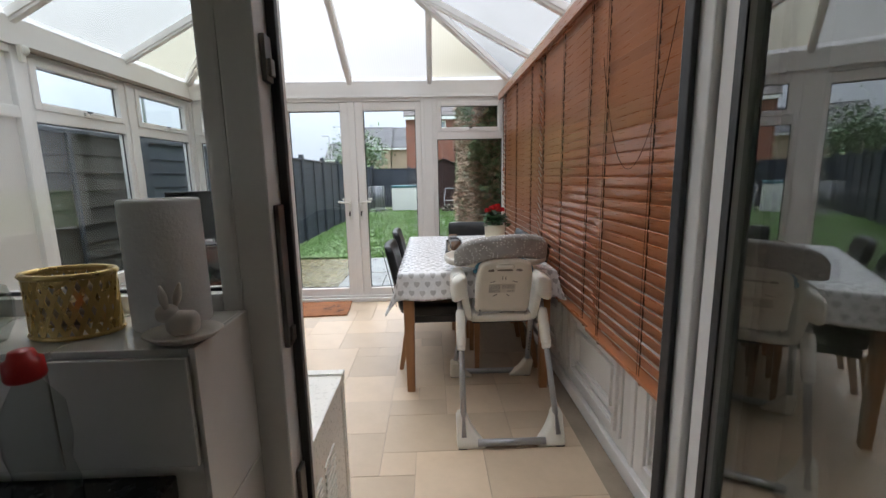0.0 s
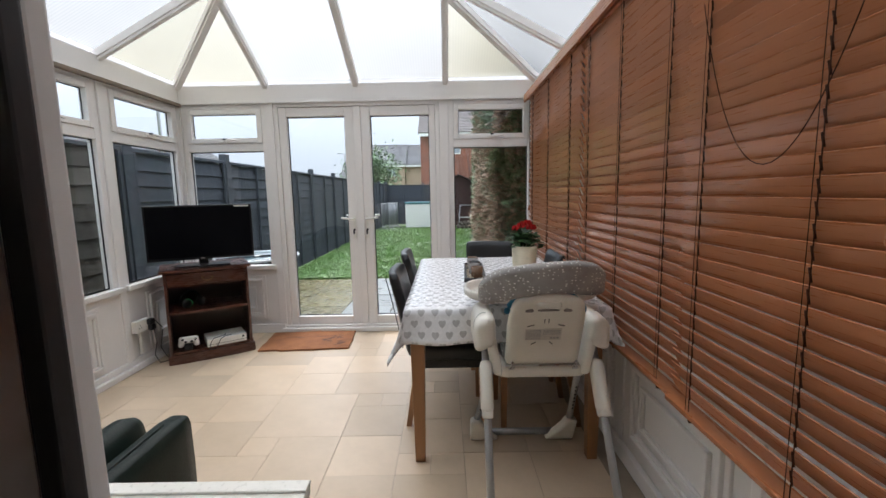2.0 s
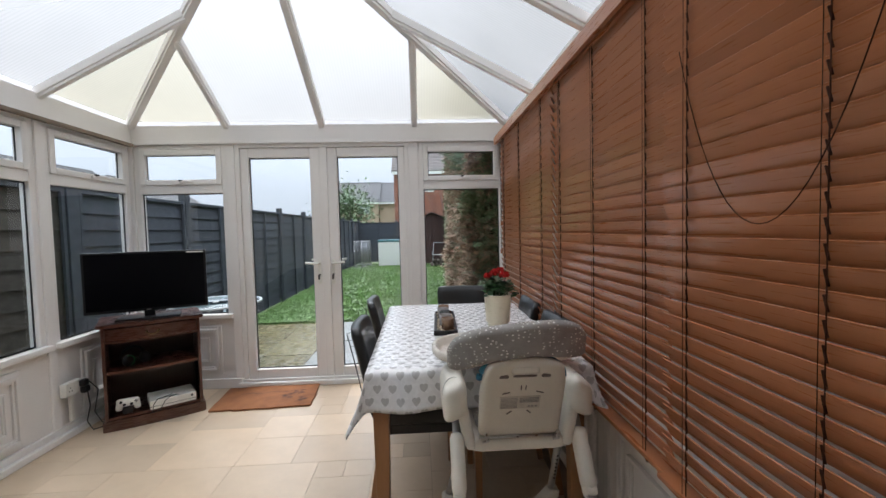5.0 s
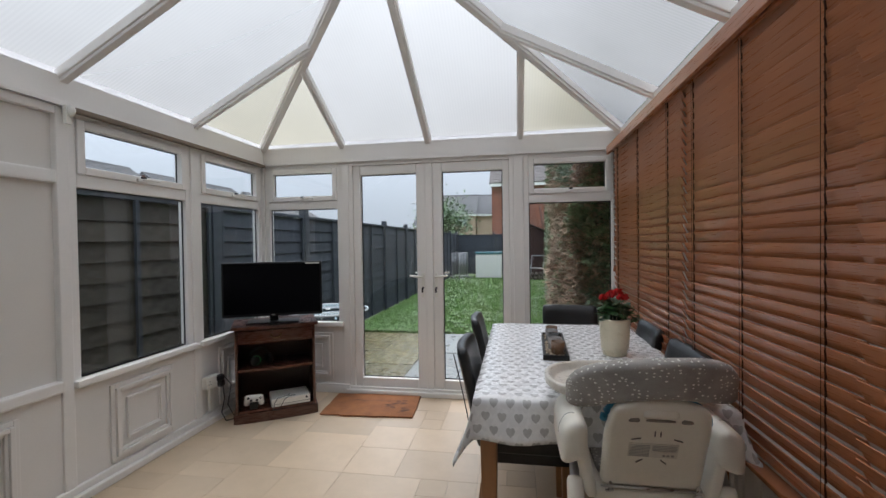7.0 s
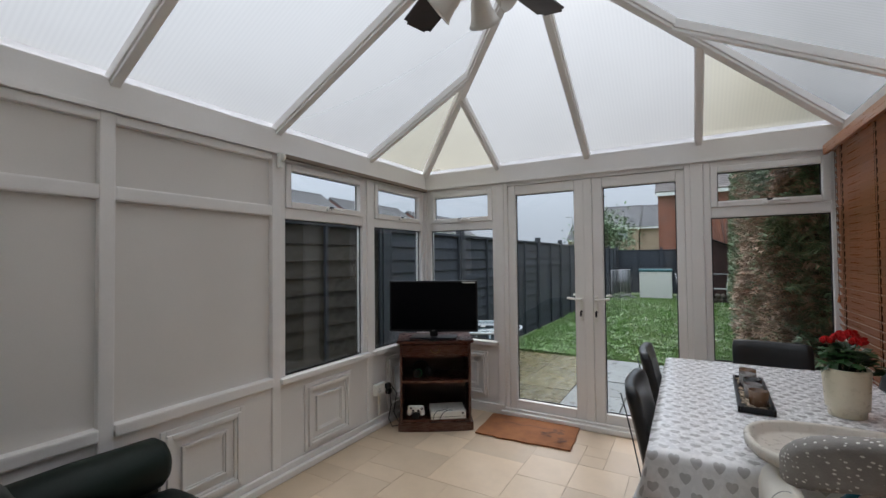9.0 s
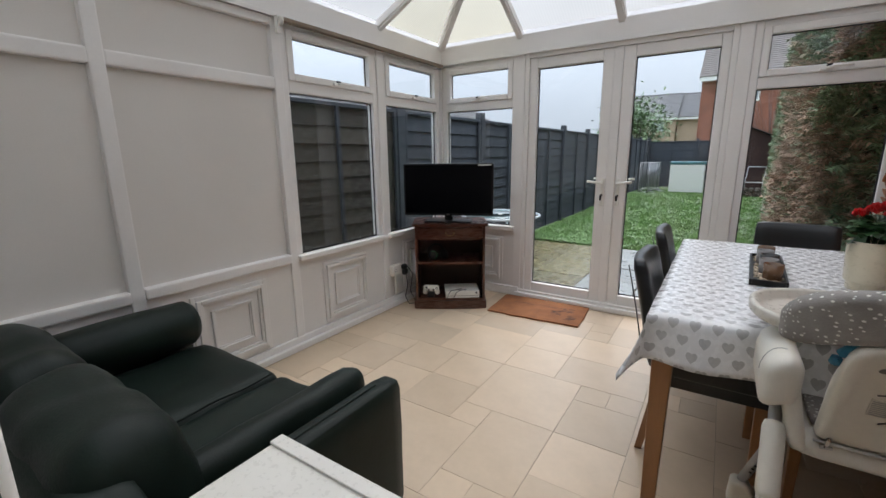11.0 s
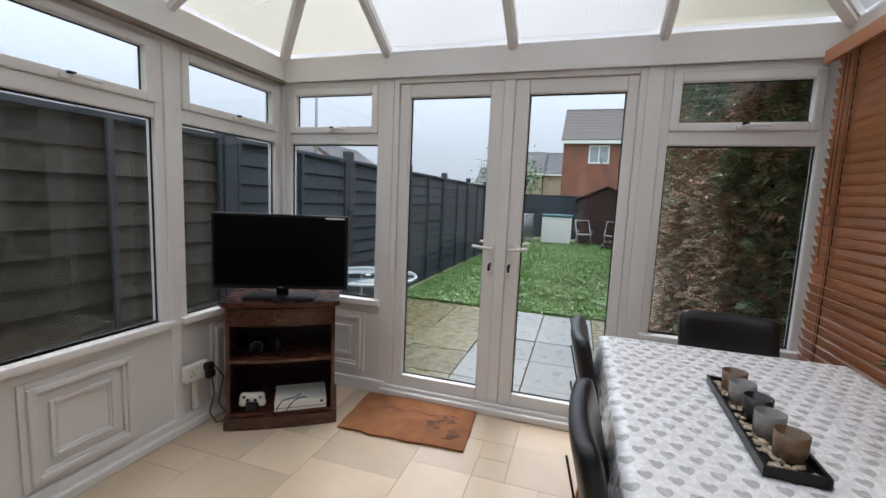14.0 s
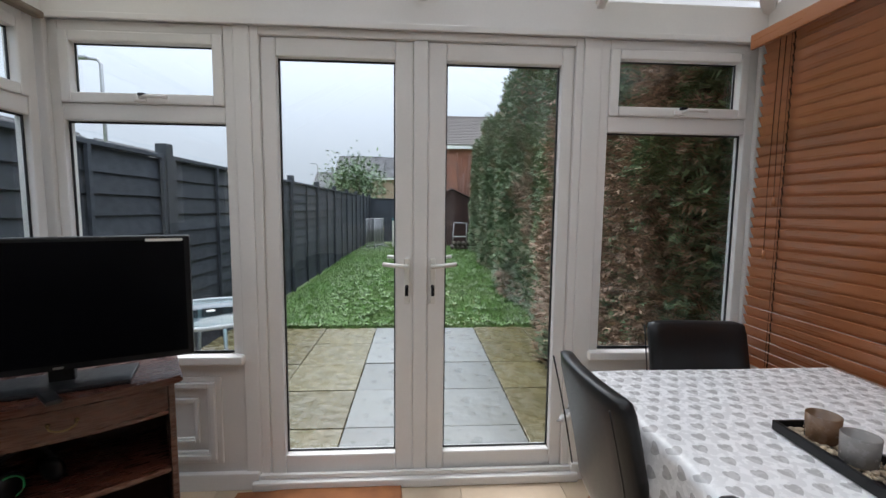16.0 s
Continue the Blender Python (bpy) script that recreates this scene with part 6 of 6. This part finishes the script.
# houses beyond the fences
def house(name, x, y, rz, w, d, eave, ridge, wall_mat, roof_mat, wins, label, chimneys=0):
    """Front at -y; ridge along x."""
    h = thing(name, x, y, -0.25, rz, label, "house", "houses beyond the garden")
    b = bx(-w / 2, w / 2, 0, d, 0, eave)
    v = [b.verts.new(p) for p in ((-w / 2, 0, eave), (-w / 2, d, eave), (-w / 2, d / 2, ridge - 0.1), (w / 2, 0, eave), (w / 2, d, eave), (w / 2, d / 2, ridge - 0.1))]
    b.faces.new(v[:3]), b.faces.new(v[:2:-1])
    part("wall", b, wall_mat, h)
    sl_ = math.hypot(d / 2, ridge - eave)
    for s, y0 in ((1, -0.35), (-1, d + 0.35)):
        b = bmesh.new()
        p = Vector((0, y0, eave - 0.35 * (ridge - eave) / (d / 2)))
        q = Vector((0, d / 2, ridge))
        up = Vector((0, -s * (ridge - eave), d / 2)).normalized()
        beam(b, p, q, w + 0.3, 0.12, 0, up=up)
        rf = part("roof", b, roof_mat, h)
        rows = bmesh.new()
        n = 18
        for k in range(n):
            c = p.lerp(q, (k + 0.5) / n) + up * 0.07
            e = p.lerp(q, (k + 1.0) / n) + up * 0.05
            beam(rows, c + up * 0.02 - (e - c), e, w + 0.3, 0.03, 0, up=up)
        tagged(part("tile_courses", rows, roof_mat, rf), "", "", "", "stuff")
    part("ridge_tiles", bx(-w / 2 - 0.15, w / 2 + 0.15, d / 2 - 0.12, d / 2 + 0.12, ridge, ridge + 0.16, bev=0.05), roof_mat, h)
    part("fascia", bx(-w / 2 - 0.1, w / 2 + 0.1, -0.36, -0.30, eave - 0.42, eave - 0.15), UPVC, h)
    for wx, wz, ww, wh in wins:
        win = part("window", ring(bmesh.new(), "y", 0, -0.05, -0.002, wx - ww / 2, wx + ww / 2, wz - wh / 2, wz + wh / 2, 0.09, 0), UPVC, h)
        part("pane", bx(wx - ww / 2 + 0.09, wx + ww / 2 - 0.09, -0.03, -0.004, wz - wh / 2 + 0.09, wz + wh / 2 - 0.09), DARKPANE, win)
        part("mullion", bx(wx - 0.04, wx + 0.04, -0.048, -0.031, wz - wh / 2 + 0.09, wz + wh / 2 - 0.09), UPVC, win)
    for k in range(chimneys):
        part("chimney", bx(-w / 3 + 5 * k, -w / 3 + 0.7 + 5 * k, d / 2 - 0.3, d / 2 + 0.3, ridge - 0.4, ridge + 0.9), wall_mat, h)
    return h


house("brick_house", 3.6, 32.5, 0, 10.4, 8, 6.1, 8.6, BRICK, ROOFB, [(-2.9, 5.0, 1.3, 1.2), (1.8, 5.0, 1.3, 1.2), (-2.6, 1.6, 1.6, 1.4)], "red brick two-storey house with grey-brown tiled roof")
for k in range(3):
    house("terraced_house", -7.6 + 5.6 * k, 55.0 + 0.6 * k, 0, 5.5, 8, 5.4, 8.0, BUFF if k != 2 else BRICK, ROOFT, [(0.9, 4.4, 1.5, 1.2), (-1.2, 1.6, 1.6, 1.4)], "buff brick terraced house with slate-grey roof")
house("terraced_house", -14.0, 74, 0, 7, 8, 4.8, 7.4, BUFF, ROOFT, [(0.9, 4.2, 1.4, 1.1)], "buff brick house with grey roof, far off")
for k, yy in enumerate((12, 24, 37, 51)):
    house("semi_detached_house", -25.0 - 0.6 * k, yy, 90, 11, 8, 5.2, 7.7, BRICK, ROOFT, [(-2.5, 4.3, 1.2, 1.1), (2.3, 4.3, 1.2, 1.1), (0, 1.6, 1.6, 1.4)], "red brick house with grey roof beyond the side fence")


def street_lamp(x, y, h):
    s = thing("street_lamp", x, y, -0.2, 0, "tall grey street lamp", "street lamp", "street lamps")
    b = bmesh.new()
    tube(b, [(0, 0, 0), (0, 0, h), (-0.1, 0, h + 0.15), (-0.5, 0, h + 0.2)], 0.06, 8)
    part("pole", b, TUBE, s)
    part("lantern", bx(-0.95, -0.45, -0.1, 0.1, h + 0.14, h + 0.26, bev=0.04), TUBE, s)


street_lamp(-11.6, 18.6, 6.4)
street_lamp(-13.5, 60, 7.0)


def bush(name, x, y, z, rx, rz, count, seed, label, trunk=True, m=None):
    t = thing(name, x, y, z, 0, label, "shrub")
    r = random.Random(seed)
    b = bmesh.new()
    verts, faces = [], []
    for k in range(14):
        a, e = r.uniform(0, 6.28), r.uniform(0.1, 1.0)
        tip = Vector((rx * 0.8 * math.cos(a) * math.sin(e), rx * 0.8 * math.sin(a) * math.sin(e), rz * (0.5 + 0.45 * math.cos(e))))
        tube(b, [(0, 0, 0), tip * 0.5 + Vector((0, 0, 0.1)), tip], 0.025, 5)
        for q in range(count // 14):
            p = tip + Vector((r.gauss(0, rx * 0.26), r.gauss(0, rx * 0.26), r.gauss(0, rz * 0.16)))
            d = Vector((r.uniform(-1, 1), r.uniform(-1, 1), r.uniform(-0.4, 1))).normalized() * r.uniform(0.10, 0.24)
            s = d.cross(Vector((r.uniform(-1, 1), r.uniform(-1, 1), 1))).normalized() * 0.05
            i = len(verts)
            verts += [tuple(p), tuple(p + d * 0.5 + s), tuple(p + d), tuple(p + d * 0.5 - s)]
            faces.append((i, i + 1, i + 2, i + 3))
    part("trunk", b, BARK, t)
    me = bpy.data.meshes.new("crown")
    me.from_pydata(verts, [], faces)
    me.materials.append(m or LEAF)
    o = new("crown", me)
    o.parent = t


bush("garden_shrub", -3.5, 23.0, -0.2, 1.5, 3.1, 2600, 3, "yellow-green leafy shrub behind the back fence", m=HEDGE)
bare = thing("bare_shrub", 1.7, 24.5, -0.2, 0, "leafless reddish shrub before the brick house", "shrub")
b = bmesh.new()
r = random.Random(8)
for k in range(40):
    a, e = r.uniform(0, 6.28), r.uniform(0.1, 0.9)
    tip = Vector((2.0 * math.cos(a) * math.sin(e), 1.4 * math.sin(a) * math.sin(e), 4.6 * r.uniform(0.6, 1) * math.cos(e * 0.8)))
    tube(b, [(0, 0, 0), tip * 0.5 + Vector((0, 0, 0.4)), tip], 0.014, 4)
part("branches", b, mat("red_twigs", (0.12, 0.06, 0.045), 0.9), bare)

# ---- floor tiles: three sizes fitted on one module ----
CELL = 0.166
nx, ny = int(3.30 / CELL), int(5.6 / CELL)
X0, Y0 = XL, YF - ny * CELL - 0.005
used = [[False] * (ny + 4) for _ in range(nx + 4)]
rng = random.Random(21)
tm = {}
for j in range(ny):
    for i in range(nx):
        if used[i][j]:
            continue
        opts = [(3, 2), (3, 3), (2, 2), (2, 3), (4, 2), (2, 1), (1, 1), (3, 1)]
        wts = [5, 4, 4, 3, 2, 3, 3, 2]
        pick = None
        for _ in range(12):
            w, h = rng.choices(opts, wts)[0]
            if i + w <= nx and j + h <= ny and not any(used[i + a][j + c] for a in range(w) for c in range(h)):
                pick = (w, h)
                break
        w, h = pick or (1, 1)
        for a in range(w):
            for c in range(h):
                used[i + a][j + c] = True
        if (w, h) not in tm:
            b = bx(0.0009, w * CELL - 0.0009, 0.0009, h * CELL - 0.0009, -0.012, 0.0, bev=0.0006)
            me = bpy.data.meshes.new("tile")
            b.to_mesh(me)
            b.free()
            me.materials.append(TILE)
            tm[w, h] = me
        o = new("tile", tm[w, h])
        o.parent = floor
        o.location = (X0 + i * CELL, Y0 + j * CELL, rng.uniform(-0.0006, 0.0006))
